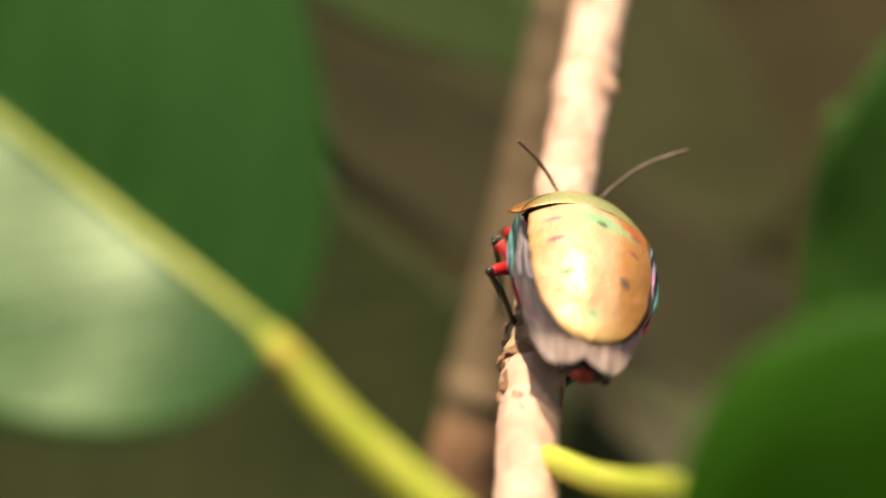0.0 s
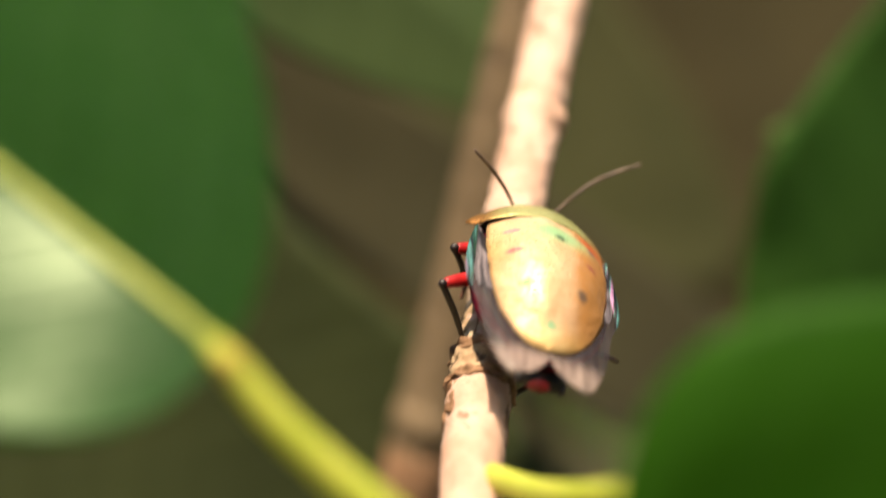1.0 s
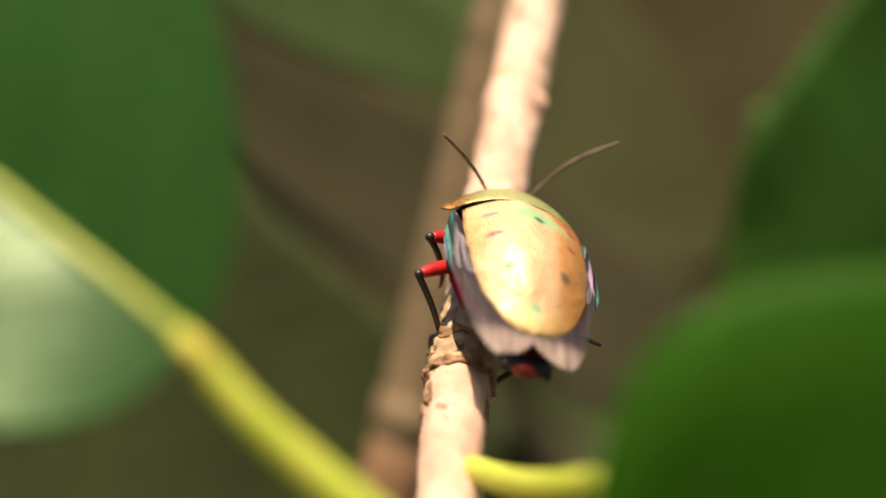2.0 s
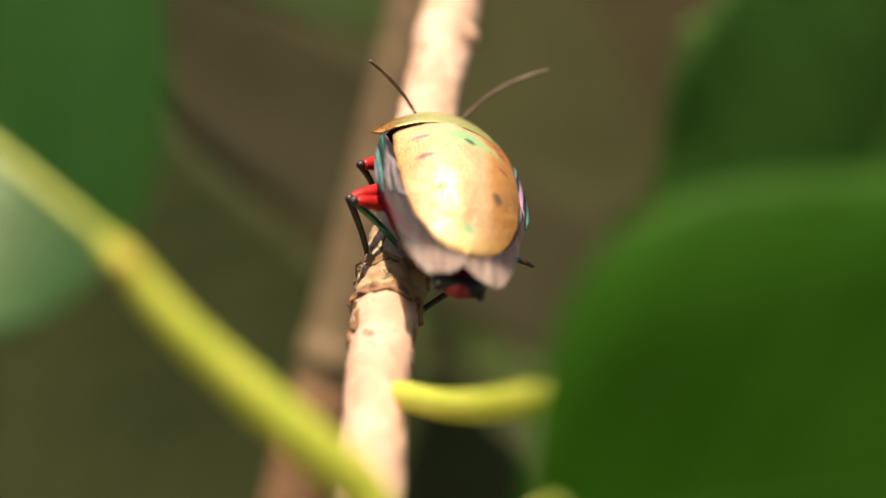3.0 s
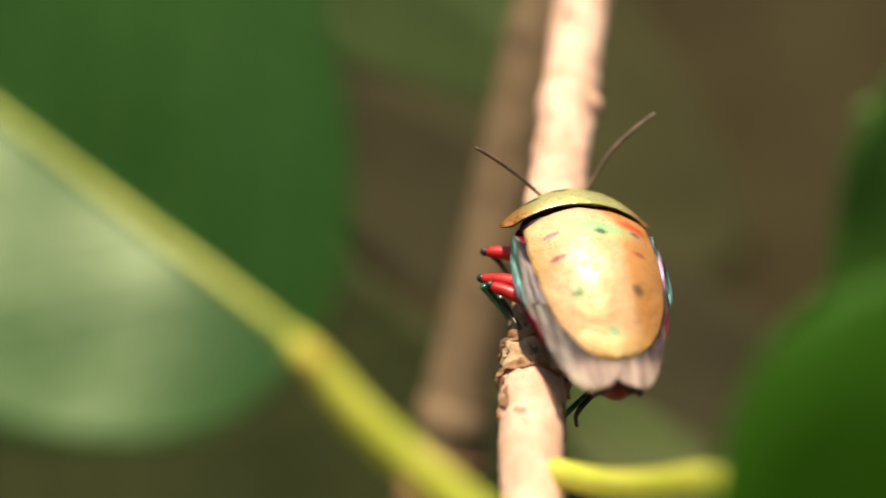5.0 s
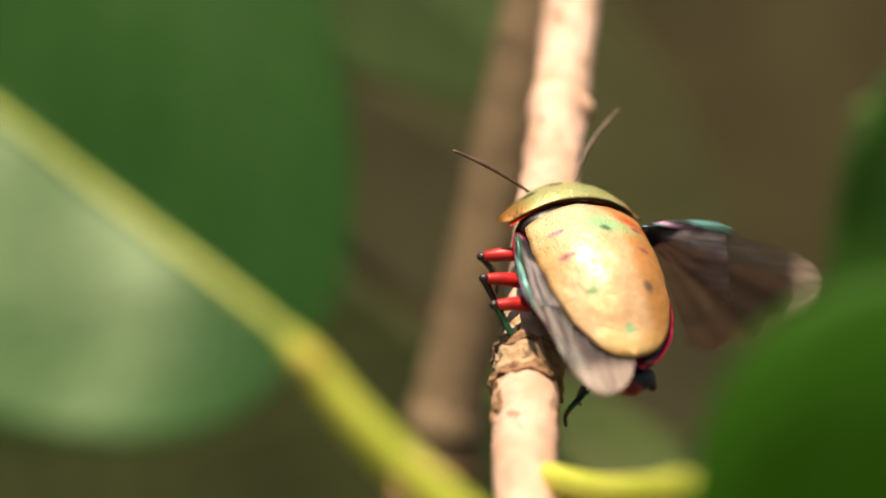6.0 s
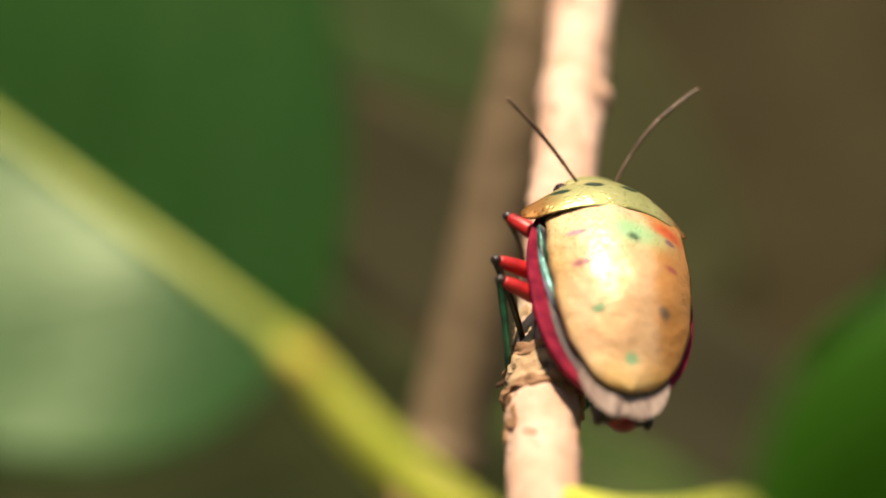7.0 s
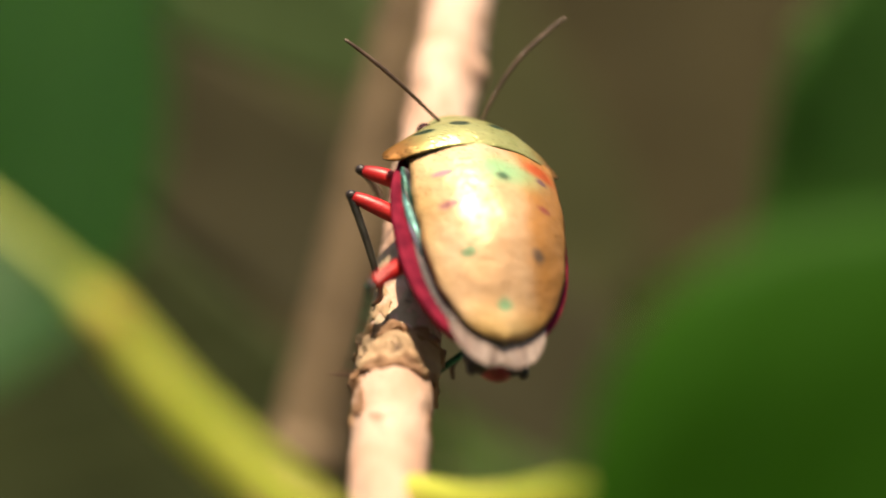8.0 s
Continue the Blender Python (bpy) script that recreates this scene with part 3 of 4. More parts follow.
# ---- behind ----
def build_back():
    twig = tagged(new("twig"), "tan twig standing behind, out of focus", "twig")
    bm = bmesh.new()
    tube(bm, [(-8.8, 35.0, -40.0), (-5.0, 35.0, -20.0), (-2.7, 35.0, -9.4), (-0.5, 35.0, 0.2), (1.8, 35.0, 10.8), (3.9, 35.0, 20.4), (5.2, 35.2, 26.0), (5.7, 35.4, 28.0)], lambda s: 2.7 - 0.6 * s, 20, 120, rough=0.12)
    part("stem", bm, BARK_BACK, twig)
    bm = bmesh.new()
    tube(bm, [(-5.0, 35.0, -20.0), (-8.8, 35.0, -40.0), (-18.0, 36.0, -90.0), (-26.0, 38.0, -200.0), (-30.0, 40.0, -440.0)], lambda s: 2.6 + 1.5 * s, 16, 60, rough=0.15)
    part("lower_stem", bm, BARK_FLAKE, twig)
    bm = bmesh.new()
    tube(bm, [(-8.9, 34.95, -40.0), (-5.05, 34.95, -20.0), (-3.0, 34.95, -11.5)], 2.75, 20, 40, rough=0.15)
    part("dark_bark", bm, BARK_FLAKE, twig, "darker brown bark low on the twig")
    bm = bmesh.new()
    ball(bm, (-2.8, 34.8, -9.4), (2.75, 2.75, 3.0), 18)
    part("knot", bm, BARK_BACK, twig, "swollen knot")

    def back_leaf(base, tip, face, full, mat, label, grow=6.0, fold=(1.5, 1.5), sides=None):
        holder = tagged(new("background_leaf"), label, "leaf", group="leaves behind the twig")
        blade(holder, base, tip, face, grow=grow, full=full, fold=fold, sides=sides, wave=0.2, material=mat, rib=0.2, name="leaf_blade", rib_material=mat)
        x, y, z = base
        bm = bmesh.new()
        if x < -20:
            tube(bm, [base, (x - 12, y + 2, z + 3), (x - 60, y + 14, z - 30), (x - 80, y + 24, -180), (x - 84, y + 30, -440)], 0.9, 8, 40)
        else:
            tube(bm, [base, (x + 2, y + 4, z - 12), (x + 8, y + 14, -120), (x + 10, y + 20, -440)], 0.9, 8, 40)
        part("stalk", bm, BARK_FLAKE, holder)

    back_leaf((-42.0, 62.0, 24.0), (56.0, 66.0, -36.0), (0, -1, 0.12), 7.0, LEAF_DRY, "dry grey-brown leaf hanging among the green ones")
    back_leaf((-30.0, 48.0, 40.0), (6.5, 49.5, 11.1), (0, -1, 0.3), 8.6, LEAF_PALE, "soft green leaf in the undergrowth", fold=(-10, -3), sides=(lambda d: min(6.0 * d ** 0.45, 11.5), lambda d: min(6.0 * d ** 0.45, 8.6)))
    back_leaf((-73.5, 44.0, 27.0), (50.0, 45.0, -70.5), (0, -1, 0.12), 19.3, LEAF_LOW, "dark olive leaf low in the undergrowth", 9.0)
    back_leaf((-28.0, 76.0, 6.0), (10.0, 78.0, -42.0), (0, -1, 0.12), 11.0, LEAF_UMBER, "grey-brown leaf low behind the twig", 7.0)
    back_leaf((-40.0, 82.0, 40.0), (24.0, 84.0, -8.0), (0, -1, 0.12), 17.0, LEAF_SHADE, "dark olive leaf in the undergrowth")
    back_leaf((4.0, 90.0, -6.0), (60.0, 94.0, 50.0), (0, -1, 0.15), 26.0, LEAF_BROWN, "brown withered leaf in the undergrowth", 9.0)


# ---- the jewel bug ----
LEG_SIZE = {"front": (2.7, 3.0), "middle": (3.3, 4.5), "hind": (3.3, 5.0)}
LEG_ROOT = {"front": (-2.5, 4.5, 0.9), "middle": (-2.7, 2.4, 0.8), "hind": (-2.5, 0.9, 0.7)}


def build_bug():
    bug = tagged(new("jewel_bug"), "golden metallic jewel bug with red legs, clinging to the twig", "insect")
    # abdomen and thorax
    bm = bmesh.new()

    def belly(u, v):
        w = 2 * math.pi * u
        y = 5.8 - 10.8 * v
        r = max(0.0, 1 - (abs(v - 0.45) / 0.56) ** 2.6) ** 0.5
        side = 4.28 * r * (1 - 0.02 * v - 0.14 * v * v)
        z = 2.2 + 0.2 * v
        return Vector((side * math.cos(w), y, z + (0.12 if math.sin(w) > 0 else 2.2) * r * math.sin(w)))

    grid(bm, belly, 36, 30, close_u=True)
    abdomen = part("abdomen", bm, CRIMSON, bug, "crimson abdomen edge")
    for sx in (-1, 1):
        bm = bmesh.new()

        def inner(u, v, sx=sx):
            k = 0.30 + 0.69 * v
            p = belly(0.0 if sx > 0 else 0.5, k)
            return Vector((p.x * (0.70 + 0.13 * u), p.y + 0.5 * (1 - u) * max(0.0, k - 0.8), p.z + 0.13 + 0.05 * math.sin(math.pi * u)))

        grid(bm, inner, 6, 40)
        part("flank", bm, FLANK, abdomen, "dark inner flank")
    bm = bmesh.new()
    ball(bm, (0.45, -4.5, 0.95), (1.6, 0.95, 0.7), 18)
    for sx in (-0.75, 1.7):
        ball(bm, (sx, -4.95, 0.85), (0.26, 0.45, 0.34), 10)
    tipo = part("abdomen_tip", bm, BLACK, bug, "black abdomen tip")
    bm = bmesh.new()
    ball(bm, (0.4, -4.65, 0.92), (0.95, 1.0, 0.6), 16)
    part("tip_plate", bm, DARK_RED, tipo, "dark red plate")
    bm = bmesh.new()
    ball(bm, (0.0, 5.0, 2.45), (3.3, 1.4, 1.5), 20)
    part("thorax", bm, BLACK, bug, "black thorax under the pronotum")

    # shield
    def shield(u, v):
        a = u * 2 - 1
        half = 3.85 * max(0.0, 1 - v ** 3.1) ** 0.52 * (0.95 + 0.05 * min(1, v * 5))
        y = 4.6 - 9.35 * v + 0.55 * (1 - a * a) * (1 - v) ** 2
        half *= 0.87 if a < 0 else 1.03
        half += 0.09 * noise.noise(Vector((v * 9, a * 3, 1.0))) * min(1, (1 - v) * 8)
        dent = 0.16 * noise.noise(Vector((a * 2.2, v * 4.5, 7.0))) * (1 - abs(a) ** 3)
        top = 4.15 + dent + 3.2 * v - 4.5 * v * v if v < 0.45 else 4.677 + dent * (1 - v) * 1.8 + (v - 0.45) * -0.89 - 3.2 * (v - 0.45) ** 2
        top += 0.5 * math.sin(math.pi * min(1.0, v / 0.85) ** 1.1)
        edge = 2.84 + 0.1 * v
        return Vector((a * half, y, edge + (top - edge) * max(0.0, 1 - abs(a) ** 2.0) ** 0.85))

    bm = bmesh.new()
    grid(bm, shield, 36, 44)
    bmesh.ops.remove_doubles(bm, verts=bm.verts, dist=1e-7)
    ob = part("scutellum", bm, SHIELD, bug, "golden shield with small dark spots")
    sol = ob.modifiers.new("thickness", "SOLIDIFY")
    sol.thickness, sol.offset = 0.25 * MM, -1

    # pronotum
    def collar(u, v):
        a = u * 2 - 1
        half = 4.3 - 0.2 * v - 1.15 * v ** 3
        y = 4.25 + 0.5 * (1 - a * a) + 0.55 * abs(a) ** 8 * (1 - v) + 2.9 * v * (1 - 0.35 * a * a)
        top = 4.32 - 0.05 * v - 1.95 * v ** 2.4
        edge = 2.2 - 0.4 * v
        z = edge + (top - edge) * max(0.0, 1 - abs(a) ** 2.0) ** 0.8
        x = abs(a * half)
        seat = 2.85 + 1.44 * (1 - min(1.0, x / 3.65) ** 2.3) ** 0.85 - 0.55 * max(0.0, x - 3.4)
        w = max(0.0, 1 - v / 0.4) ** 1.5
        return Vector((a * half, y, z * (1 - w) + seat * w + 0.03 * noise.noise(Vector((a * 9, v * 6, 2.0)))))

    bm = bmesh.new()
    grid(bm, collar, 36, 20)
    pro = part("pronotum", bm, PRONOTUM, bug, "green-gold pronotum with coppery corners")
    sol = pro.modifiers.new("thickness", "SOLIDIFY")
    sol.thickness, sol.offset, sol.material_offset_rim = 0.08 * MM, -1, 1
    sol.material_offset = 1
    pro.data.materials.append(RIM_DARK)
    # the red band that shows when the pronotum lifts off
    bm = bmesh.new()
    grid(bm, lambda u, v: collar(0.05 + 0.91 * u, 0.25 + 0.22 * v) + Vector((0, 0, -0.13)), 40, 5)
    part("neck_band", bm, RIM_RED, bug, "red band under the pronotum")
    # head
    bm = bmesh.new()
    ball(bm, (0, 7.0, 1.6), (1.9, 1.2, 0.8), 20)
    head = part("head", bm, PRONOTUM, bug)
    for sx in (-1, 1):
        bm = bmesh.new()
        ball(bm, (sx * 1.9, 6.9, 1.9), (0.42, 0.46, 0.42), 14)
        part("eye", bm, EYE, head, "small dark eye")

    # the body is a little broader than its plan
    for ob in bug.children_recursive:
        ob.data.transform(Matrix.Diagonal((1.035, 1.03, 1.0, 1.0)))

    # antennae: each points along its own +y from its root
    feelers = []
    for sx in (-1, 1):
        bm = bmesh.new()
        bow = -0.1 if sx < 0 else 0.5
        tube(bm, [(0, 0, 0), (sx * -0.6 * bow, 0.9, 0.10), (sx * -0.9 * bow, 1.9, 0.2)], 0.09, 8, 8)
        tube(bm, [(sx * -0.9 * bow, 1.9, 0.2), (sx * -1.1 * bow, 3.1, 0.28), (sx * -bow, 4.3, 0.28)], lambda s: 0.095 + 0.02 * s, 8, 8)
        tube(bm, [(sx * -bow, 4.3, 0.28), (sx * -0.55 * bow, 5.6, 0.18), (0, 6.8, 0)], lambda s: 0.115 * (1 - 0.4 * s * s), 8, 8)
        ball(bm, (sx * -0.9 * bow, 1.9, 0.2), (0.12, 0.12, 0.12), 8)
        ball(bm, (sx * -bow, 4.3, 0.28), (0.13, 0.13, 0.13), 8)
        an = part("antenna", bm, ANTENNA, bug, "thin brown jointed antenna")
        feelers.append(an)

    # legs: each upper leg points along its own +y from its root, each lower leg from its knee
    legs = []
    for sx in (-1, 1):
        for which, (fl, tl) in LEG_SIZE.items():
            bm = bmesh.new()
            tube(bm, [(0, -0.3, 0), (0, fl * 0.5, 0.1), (0, fl - 0.2, 0)], lambda s: 0.30 + 0.13 * math.sin(math.pi * s) - 0.04 * s, 14, 14)
            femur = part("femur", bm, RED, bug, "glossy red upper leg")
            bm = bmesh.new()
            ball(bm, (0, fl - 0.06, 0), (0.25, 0.3, 0.27), 12)
            part("knee", bm, BLACK, femur, "black knee")
            bm = bmesh.new()
            tube(bm, [(0, 0, 0), (0, tl * 0.5, 0.12), (0, tl, 0)], lambda s: 0.21 - 0.05 * s, 10, 14)
            tibia = part("tibia", bm, TIBIA if which == "hind" else TIBIA_DARK, bug, "green metallic lower leg" if which == "hind" else "black lower leg")
            bm = bmesh.new()
            tube(bm, [(0, tl - 0.1, 0), (0.1 * -sx, tl + 0.45, -0.15), (0.45 * -sx, tl + 0.75, -0.5)], lambda s: 0.16 - 0.06 * s, 8, 8)
            part("tarsus", bm, FOOT, tibia, "dark brown foot")
            legs.append((which, sx, femur, tibia))

    # wings: hinge at the origin, tip towards -y, leading edge outwards
    wings = []
    for sx in (-1, 1):
        def fore(u, v, sx=sx):
            s = v
            y = -11.2 * s
            lead = 0.32 + 0.62 * math.sin(math.pi * min(1.0, s * 1.8)) + 0.35 * min(1.0, max(0.0, (s - 0.25) / 0.35))
            lead -= 0.9 * max(0.0, s - 0.4) / 0.6
            rear = -0.3 - 3.7 * min(1, s * 1.7) ** 0.9
            tipw = max(0.0, 1 - max(0.0, (s - 0.62) / 0.38) ** 2.4) ** 0.5
            x = rear + (lead - rear) * u
            x = -1.5 + (x + 1.5) * tipw
            crease = 0.03 * math.sin(10 * u + 2 * s) * s + 0.04 * noise.noise(Vector((u * 6, s * 9, sx)))
            return Vector((x * sx, y, -0.7 * (1 - u) ** 2 * (1 - s) - 0.5 * max(0.0, u - 0.75) + crease - 0.15 * s * s))

        bm = bmesh.new()
        grid(bm, fore, 28, 48)
        bmesh.ops.remove_doubles(bm, verts=bm.verts, dist=1e-7)
        wing = part("wing", bm, MEMBRANE, bug, "smoky translucent wing membrane")
        bm = bmesh.new()
        grid(bm, lambda u, v: fore(1.02 - 0.24 * (1 - u) * (1 - 0.9 * v * v), v * 0.47, sx) + Vector((0, 0, 0.06 + 0.12 * math.sin(math.pi * u))), 10, 24)
        part("wing_edge", bm, WING_EDGE, wing, "teal and violet iridescent wing edge")
        bm = bmesh.new()
        grid(bm, lambda u, v: fore(0.04 + 0.84 * u, v * (0.54 - 0.10 * u), sx) + Vector((0, 0, 0.05)), 14, 24)
        part("wing_base", bm, WING_DARK, wing, "dark leathery wing base")
        # hind wing: a fan under the fore wing
        bm = bmesh.new()

        def fan(u, v, sx=sx):
            a = radians(-4 + 52 * u)
            r = 8.8 * v * (1 - 0.22 * u * u) * (1 - 0.1 * math.cos(18 * u) * 0.3)
            return Vector((-math.sin(a) * r * sx, -math.cos(a) * r, -0.25 - 0.07 * math.cos(23 * u) * v))

        grid(bm, fan, 32, 16)
        bmesh.ops.remove_doubles(bm, verts=bm.verts, dist=1e-7)
        hind = part("hind_wing", bm, HIND_WING, bug, "brown smoky hind wing")
        wings.append((wing, hind))
    return bug, pro, feelers, legs, wings


build_ground()
build_thicket()
branch, sway, near_leaf = build_branch()
build_back()
bug, pro, feelers, legs, wings = build_bug()
cam.data.dof.use_dof = True
cam.data.dof.focus_object = bug
cam.data.dof.aperture_fstop = 11.5

# wing rows: seconds, left (spread, droop, twist), right (the same), in degrees
REST = (-14, 0, 2)
WING_ROWS = [
    (0.0, (-2, 1, 4), (-6, 1, 4)), (0.05, (-2, 1, 4), (-5, 1, 4)), (0.1, (0, 3, 10), (48, 0, -20)), (0.2, (2, 3, 14), (25, 2, 8)), (0.3, (1, 3, 14), (18, 2, 10)), (0.5, (1, 3, 14), (18, 3, 10)),
    (0.7, (4, 3, 14), (14, 3, 10)), (0.8, (5, 3, 12), (13, 3, 8)), (0.9, (-2, 2, 8), (4, 3, 6)), (1.0, (-2, 1, 5), (0, 1, 5)), (1.2, (-2, 0, 4), (-2, 0, 4)),
    (2.5, (-1, 0, 5), (-3, 0, 4)), (4.2, (-2, 0, 5), (-8, 0, 2)), (5.3, (-3, 0, 3), (-6, 0, 2)), (5.9, (-3, 0, 3), (-6, 0, 2)), (6.0, (0, 3, 8), (80, -6, -52)), (6.1, (-4, 4, 8), (82, -6, -54)), (6.2, (6, 4, 10), (82, -8, -54)), (6.267, (40, 0, 0), (78, -4, -50)),
]
for i in range(5):
    t = 6.333 + i / 15
    up = i % 2
    WING_ROWS.append((t, (68 if up else 112, 4 if up else -2, 62 if up else 50), (52 if up else 94, 4 if up else -4, 12 if i == 0 else 46)))
WING_ROWS += [(6.65, (34, 4, 34), (30, 5, 28)), (6.7, (2, 4, 8), (10, 6, 8)), (6.8, (-11, 2, 2), (-11, 2, 2)), (7.0, REST, REST), (8.0, REST, REST)]


def wing_pose(sx, spread, droop, twist):
    return pose(sx * (3.75 - 0.08 * max(0.0, -10 - spread)) * MM, (4.2 + 0.05 * max(0.0, -10 - spread)) * MM, (2.68 + 0.32 * min(1.0, max(0.0, (spread + 12) / 6))) * MM) @ pose(0, 0, 0, 0, 0, sx * spread) @ pose(0, 0, 0, droop, sx * twist, 0)


def aim(a, b):
    """A pose at a (mm) whose +y points to b."""
    q = (Vector(b) - Vector(a)).to_track_quat("Y", "Z")
    return Matrix.Translation(Vector(a) * MM) @ q.to_matrix().to_4x4()


RIGHT_LEG_ROWS = {
    "front": [(0.0, 4.2, 5.6, -0.6, 2.0, 5.4, -2.9), (8.0, 4.2, 5.6, -0.6, 2.0, 5.4, -2.9)],
    "middle": [(0.0, 3.0, -0.6, -1.4, -0.6, -3.4, -3.4), (5.0, 3.0, -0.6, -1.4, -0.6, -3.4, -3.4), (5.3, 3.6, 0.6, -1.4, 0.2, -1.6, -4.2), (8.0, 3.6, 0.6, -1.4, 0.4, -2.0, -4.2)],
    "hind": [(0.0, 3.0, -0.6, -1.6, -0.6, -3.4, -4.0), (0.5, 3.0, -0.6, -1.6, -0.6, -3.4, -4.0), (1.0, 0.2, 0.6, -0.8, 4.5, -0.9, 0.6), (3.4, 0.2, 0.6, -0.8, 4.5, -0.9, 0.6), (3.7, 2.4, -2.4, 0.3, -0.5, -6.2, -0.8), (3.9, 3.0, -0.6, -1.6, -1.0, -3.0, -4.0), (4.2, 3.0, -0.6, -1.6, -1.0, -3.0, -4.0), (8.0, 3.0, -0.6, -1.6, -1.0, -3.0, -4.0)],
}
FEELER_ROWS = [
    [(0, 111.3, 44.7), (0.5, 99.6, 45.2), (1, 106.7, 43.1), (1.2, 105, 42.1), (2.3, 106.4, 39.9), (2.5, 102.6, 40), (3, 107.1, 39), (3.5, 106.5, 37.1), (4.2, 105.9, 36.3), (5.3, 81.6, 41.5), (5.5, 80.9, 43.3), (6, 77.4, 24.8), (6.25, 48, -8), (6.5, 12, -38), (6.75, 45, 5), (7, 71, 36), (7.5, 66.3, 33), (8, 69.8, 25.6)],
    [(0, -57.3, 34.4), (0.5, -57.5, 48.3), (1, -55.6, 36.6), (1.2, -58.2, 40.2), (2.3, -68.4, 50.3), (2.5, -68.2, 50.2), (3, -63.2, 41.7), (3.5, -57.1, 37.5), (4.2, -56.5, 31.3), (5.3, -50.7, 43.8), (5.5, -54.3, 42.4), (6, -38.4, 21.2), (6.5, -39.9, 29.3), (7, -39.9, 35.0), (7.5, -34.3, 37.8), (8, -40.2, 45.6)],
]
LEG_ROWS = {  # seconds, knee, ankle in the insect's own space, mm
    "front": [
        (0, -3.63, 6.53, -0.48, -1.83, 6.86, -2.85),
        (0.5, -4.7, 3.26, 1.86, -2.9, 3.6, -0.52),
        (1, -4.86, 3.38, 1.57, -3.18, 3.68, -0.89),
        (2.3, -4.85, 3.27, 1.42, -3.04, 3.69, -0.93),
        (2.5, -4.86, 3.31, 1.46, -3.06, 3.64, -0.91),
        (3, -4.8, 3.12, 1.26, -2.91, 3.81, -0.97),
        (3.5, -4.91, 3.28, 1.03, -3.06, 3.99, -1.23),
        (4.2, -4.93, 3.33, 1.01, -3.13, 3.66, -1.36),
        (5.3, -4.49, 6.01, -0.12, -2.69, 6.34, -2.5),
        (5.5, -4.39, 6.02, -0.28, -2.59, 6.36, -2.66),
        (6, -4.97, 5.17, 0.04, -3.17, 5.51, -2.33),
        (6.5, -4.86, 3.35, 0.26, -3.06, 3.69, -2.11),
        (7, -4.38, 6.34, 0.3, -2.71, 5.87, -2.15),
        (7.5, -4.55, 6.16, 0.34, -2.75, 6.49, -2.04),
        (8, -4.82, 5.72, 0.26, -3.02, 6.06, -2.12),
    ],
    "middle": [
        (0, -5.23, 0.41, 1.52, -2.43, 0.35, -2.0),
        (0.5, -5.53, 0.9, 1.59, -3.02, 0.25, -2.09),
        (1, -5.41, 0.54, 1.09, -2.61, 0.02, -2.4),
        (2.3, -5.44, 0.55, 0.79, -2.67, -0.08, -2.7),
        (2.5, -5.43, 0.55, 0.9, -2.83, -0.08, -2.72),
        (3, -5.43, 0.55, 0.69, -2.8, -0.16, -2.89),
        (3.5, -5.4, 0.53, 0.53, -2.58, -0.23, -2.89),
        (4.2, -5.48, 0.66, 0.45, -2.77, 0.07, -3.1),
        (5.3, -4.6, 4.58, -0.79, -3.95, 0.13, -0.59),
        (5.5, -4.64, 4.45, -0.92, -3.53, 0.09, -1.07),
        (6, -5.97, 2.61, 1.17, -3.71, 0.85, -2.3),
        (6.5, -5.71, 1.16, 1.34, -3.34, -0.87, -1.9),
        (7, -5.81, 2.51, 1.89, -3.53, 0.09, -1.14),
        (7.5, -5.77, 2.25, 2.01, -4.68, -1.71, 0.16),
        (8, -5.51, 4.08, 0.41, -3.84, 0.31, -1.39),
    ],
    "hind": [
        (0, -5.0, 2.66, 1.96, -3.14, 1.89, -2.62),
        (0.5, -0.5, -1.25, -0.8, 2.0, 2.75, -2.3),
        (1, -0.5, -1.25, -0.8, 2.0, 2.75, -2.3),
        (2.3, -0.5, -1.25, -0.8, 2.0, 2.75, -2.3),
        (2.5, -5.62, 1.96, 0.54, -1.26, 3.33, -1.49),
        (3, -5.47, -0.39, 1.32, -1.33, -0.14, -1.46),
        (3.5, -5.47, -0.46, 1.19, -1.13, -0.71, -1.28),
        (3.9, -5.47, -0.46, 1.19, -1.13, -0.71, -1.28),
        (4.0, -3.9, -1.9, -0.2, -2.9, -5.5, -3.4),
        (4.1, -3.9, -1.9, -0.2, -2.9, -5.5, -3.4),
        (4.2, -4.61, 3.27, -0.22, -2.78, -1.19, -1.56),
        (5.5, -5.57, 2.11, 0.74, -3.54, 1.86, -3.83),
        (6.5, -5.72, 0.3, 1.14, -4.42, -4.11, -0.83),
        (7, -5.59, 1.52, 1.69, -4.06, -1.38, -2.08),
        (7.4, -0.5, -1.25, -0.8, 2.0, 2.75, -2.3),
        (7.6, -0.5, -1.25, -0.8, 2.0, 2.75, -2.3),
        (8, -5.15, -1.06, 0.67, -4.7, -2.2, -2.7),
    ],
}


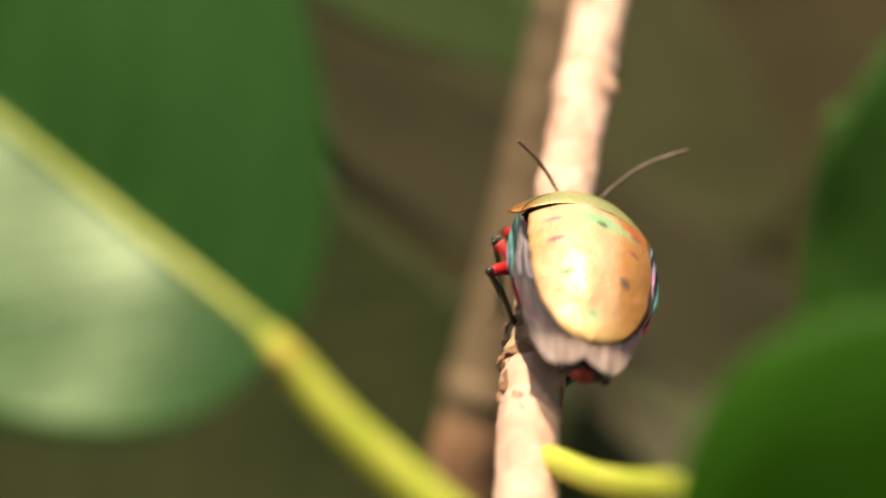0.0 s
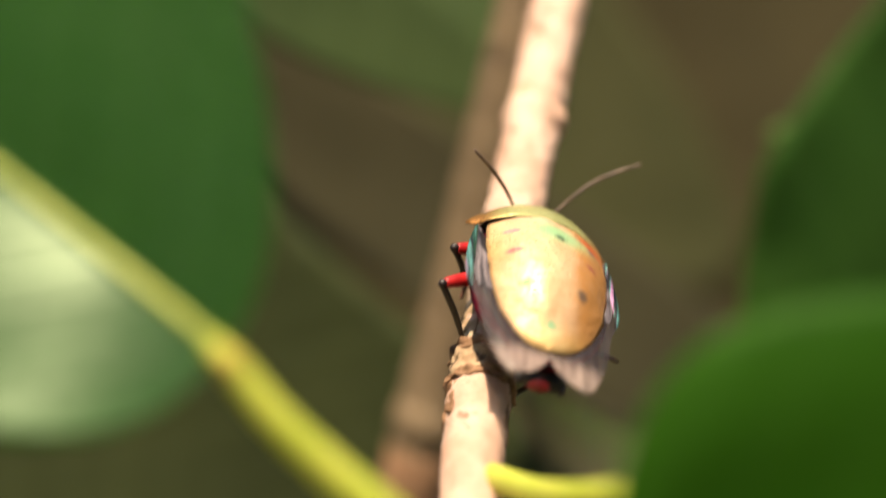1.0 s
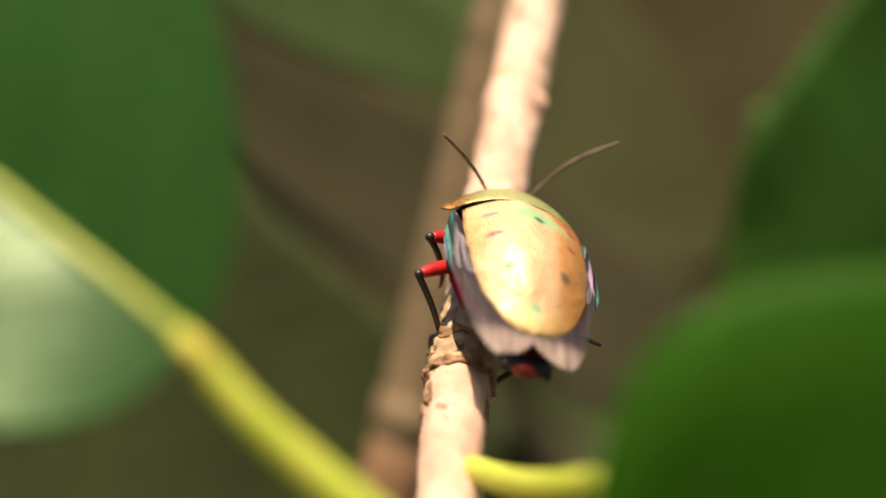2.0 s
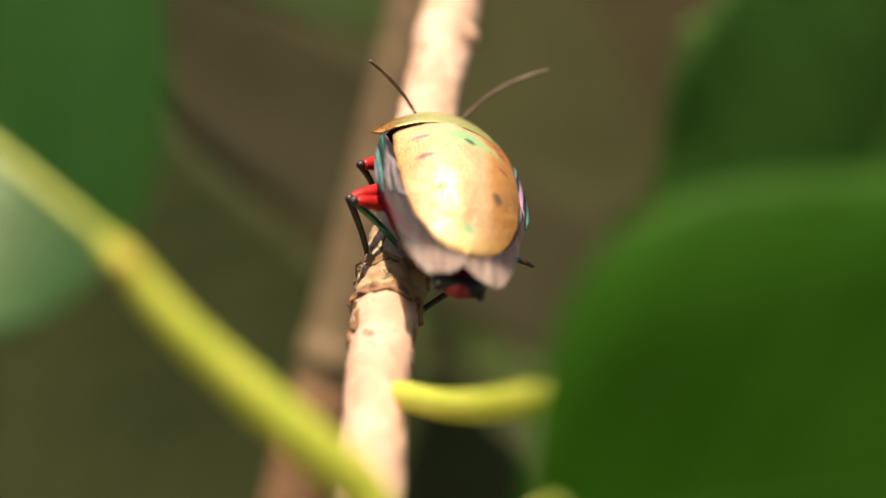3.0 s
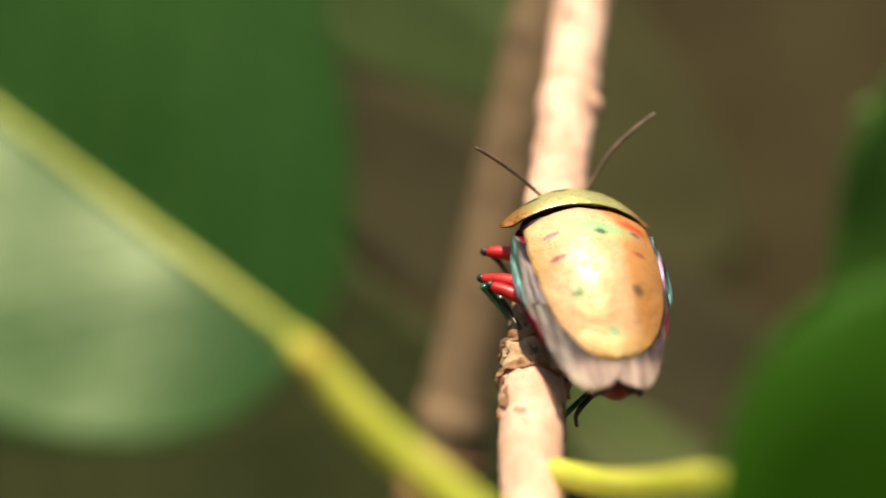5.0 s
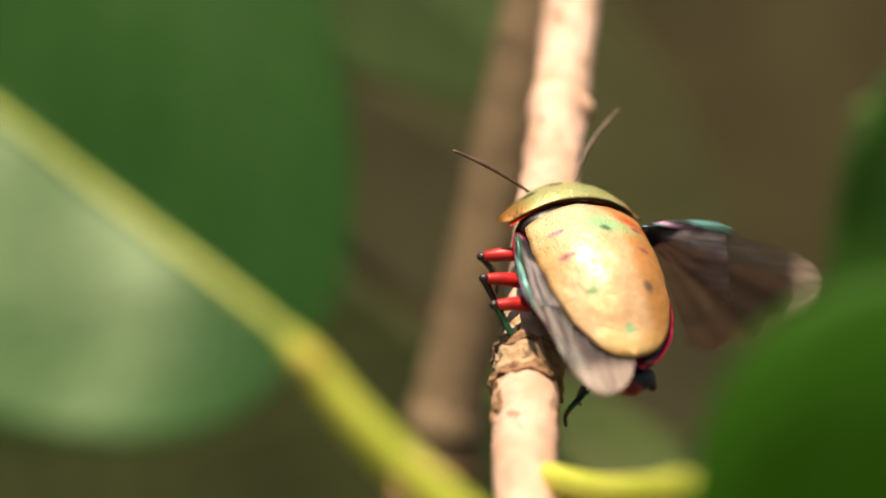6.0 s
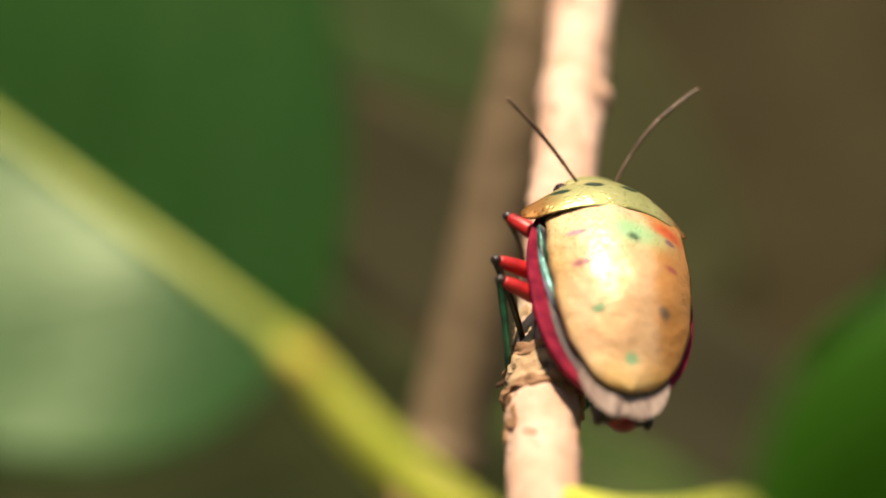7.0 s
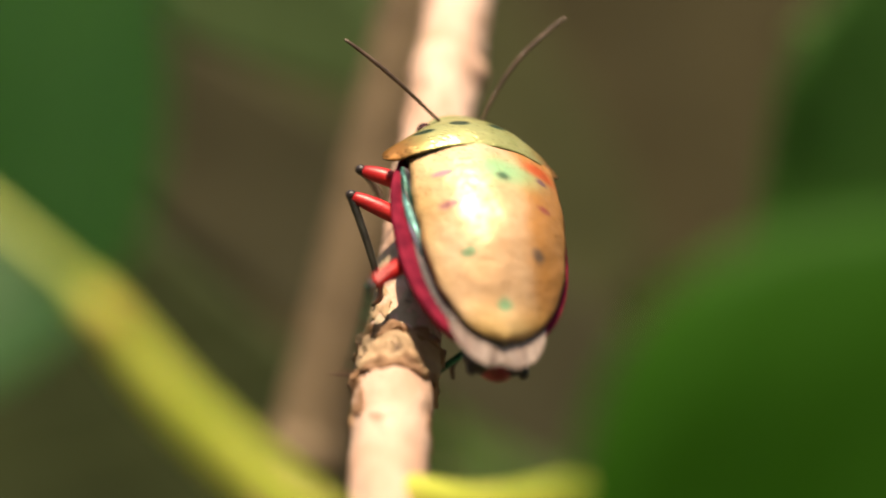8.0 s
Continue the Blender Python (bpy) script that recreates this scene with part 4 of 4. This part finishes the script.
def motions():
    root = Matrix.Translation(Vector((0.4, -21.0, -12.4)) * MM)
    rest = sway.matrix_basis.copy()
    spine = Vector((-42.05, 16.1, 29.4)).normalized()
    hinge = Matrix.Translation(Vector((-9.95, -24.2, 8.6)) * MM)
    swings = ((0.0, 0.0, 1.5), (0.5, -0.6, 0.2), (1.0, -0.3, 0.0), (2.5, -0.2, -2.0), (3.5, 0.3, -2.5), (4.0, 0.5, -1.0), (4.2, 0.2, -1.0), (5.5, 0.2, -1.5), (6.0, 0.5, 2.0), (6.5, -0.2, -2.0), (7.0, 0.3, -2.0), (7.5, 0.7, -2.2), (8.0, 0.9, -2.2))
    walk(sway, [(t, root @ Matrix.Rotation(radians(a), 4, Vector((-0.1, 0.93, -0.35))) @ root.inverted() @ hinge @ Matrix.Rotation(radians(b), 4, spine) @ hinge.inverted() @ rest) for t, a, b in swings])
    foot = Matrix.Translation(Vector((1.2, -3.0, -2.7)) * MM)
    rest_near = near_leaf.matrix_basis.copy()
    drift = ((0.0, 0.0, -0.8), (0.5, 0.0, -0.6), (1.0, 0.1, -0.3), (2.5, 0.2, 0.2), (3.0, 0.9, 0.3), (3.5, 0.2, -0.5), (4.0, 0.2, -0.2), (5.5, -0.2, 0.3), (6.0, -1.0, 0.2), (6.5, -0.7, 0.1), (7.0, -1.2, -0.2), (7.5, -1.3, 0.1), (8.0, -1.1, 0.2))
    walk(near_leaf, [(t, foot @ pose(0, 0, 0, -2.3 * dz, 0, 2.3 * dx) @ foot.inverted() @ rest_near) for t, dx, dz in drift])
    walk(bug, [
    (0.0, pose(0.00313, 0.00299, 0.00350, 31.2, 17.1, 11.2)),
    (0.5, pose(0.00352, 0.00358, 0.00353, 34.6, 19.0, 13.7)),
    (1.0, pose(0.00361, 0.00387, 0.00396, 32.1, 18.3, 13.5)),
    (1.2, pose(0.00367, 0.00391, 0.00404, 31.8, 17.1, 13.7)),
    (2.3, pose(0.00363, 0.00376, 0.00422, 30.9, 17.8, 16.6)),
    (2.5, pose(0.00391, 0.00411, 0.00426, 30.7, 16.6, 15.6)),
    (3.0, pose(0.00388, 0.00429, 0.00442, 31.0, 15.8, 16.3)),
    (3.5, pose(0.00387, 0.00439, 0.00444, 30.8, 17.3, 14.7)),
    (4.2, pose(0.00402, 0.00456, 0.00460, 29.5, 14.3, 12.7)),
    (5.3, pose(0.00423, 0.00371, 0.00329, 39.6, 1.5, 13.9)),
    (5.5, pose(0.00416, 0.00417, 0.00360, 39.8, 1.9, 14.2)),
    (6.0, pose(0.00483, 0.00498, 0.00372, 39.0, 3.1, 21.9)),
    (6.5, pose(0.00414, 0.00562, 0.00420, 55.4, 19.1, 21.8)),
    (7.0, pose(0.00408, 0.00453, 0.00360, 49.0, 10.1, 14.0)),
    (7.5, pose(0.00447, 0.00544, 0.00448, 51.1, -0.5, 11.4)),
    (8.0, pose(0.00464, 0.00522, 0.00523, 49.3, 6.9, 16.9)),
    ])
    for wing, sx, i in ((wings[0], -1, 1), (wings[1], 1, 2)):
        walk(wing[0], [(row[0], wing_pose(sx, *row[i])) for row in WING_ROWS])
        walk(wing[1], [(row[0], wing_pose(sx, row[i][0] * 0.8 - 4, row[i][1] + 1, row[i][2]) @ pose(0, -0.4 * MM, -0.3 * MM)) for row in WING_ROWS])
    for an, rows in zip(feelers, FEELER_ROWS):
        sx = -1 if an is feelers[0] else 1
        walk(an, [(t, pose(sx * 0.9 * MM, 7.6 * MM, 1.9 * MM) @ pose(0, 0, 0, 0, 0, yaw) @ pose(0, 0, 0, pitch, 0, 0)) for t, yaw, pitch in rows])
    for which, sx, femur, tibia in legs:
        root = Vector((LEG_ROOT[which][0] * -sx, *LEG_ROOT[which][1:]))
        upper, lower = [], []
        for t, kx, ky, kz, fx, fy, fz in (LEG_ROWS[which] if sx < 0 else RIGHT_LEG_ROWS[which]):
            k, f = Vector((kx, ky, kz)), Vector((fx, fy, fz))
            upper.append((t, aim(root, k)))
            lower.append((t, aim(k, f)))
        walk(femur, upper)
        walk(tibia, lower)
    gape = [(0.0, 0.0), (0.1, 0.35), (0.3, 0.1), (0.7, 0.1), (0.9, 0.0), (4.2, 0.0), (5.3, 0.72), (5.7, 0.65), (5.9, 0.4), (6.0, 0.8), (6.3, 1.1), (6.5, 1.2), (6.6, 1.1), (6.7, 0.7), (6.8, 0.0), (8.0, 0.0)]
    walk(pro, [(t, pose(0, (7.0 + 0.82 * g) * MM, 2.0 * MM, -2.5 * g) @ pose(0, -7.0 * MM, -2.0 * MM)) for t, g in gape])


motions()
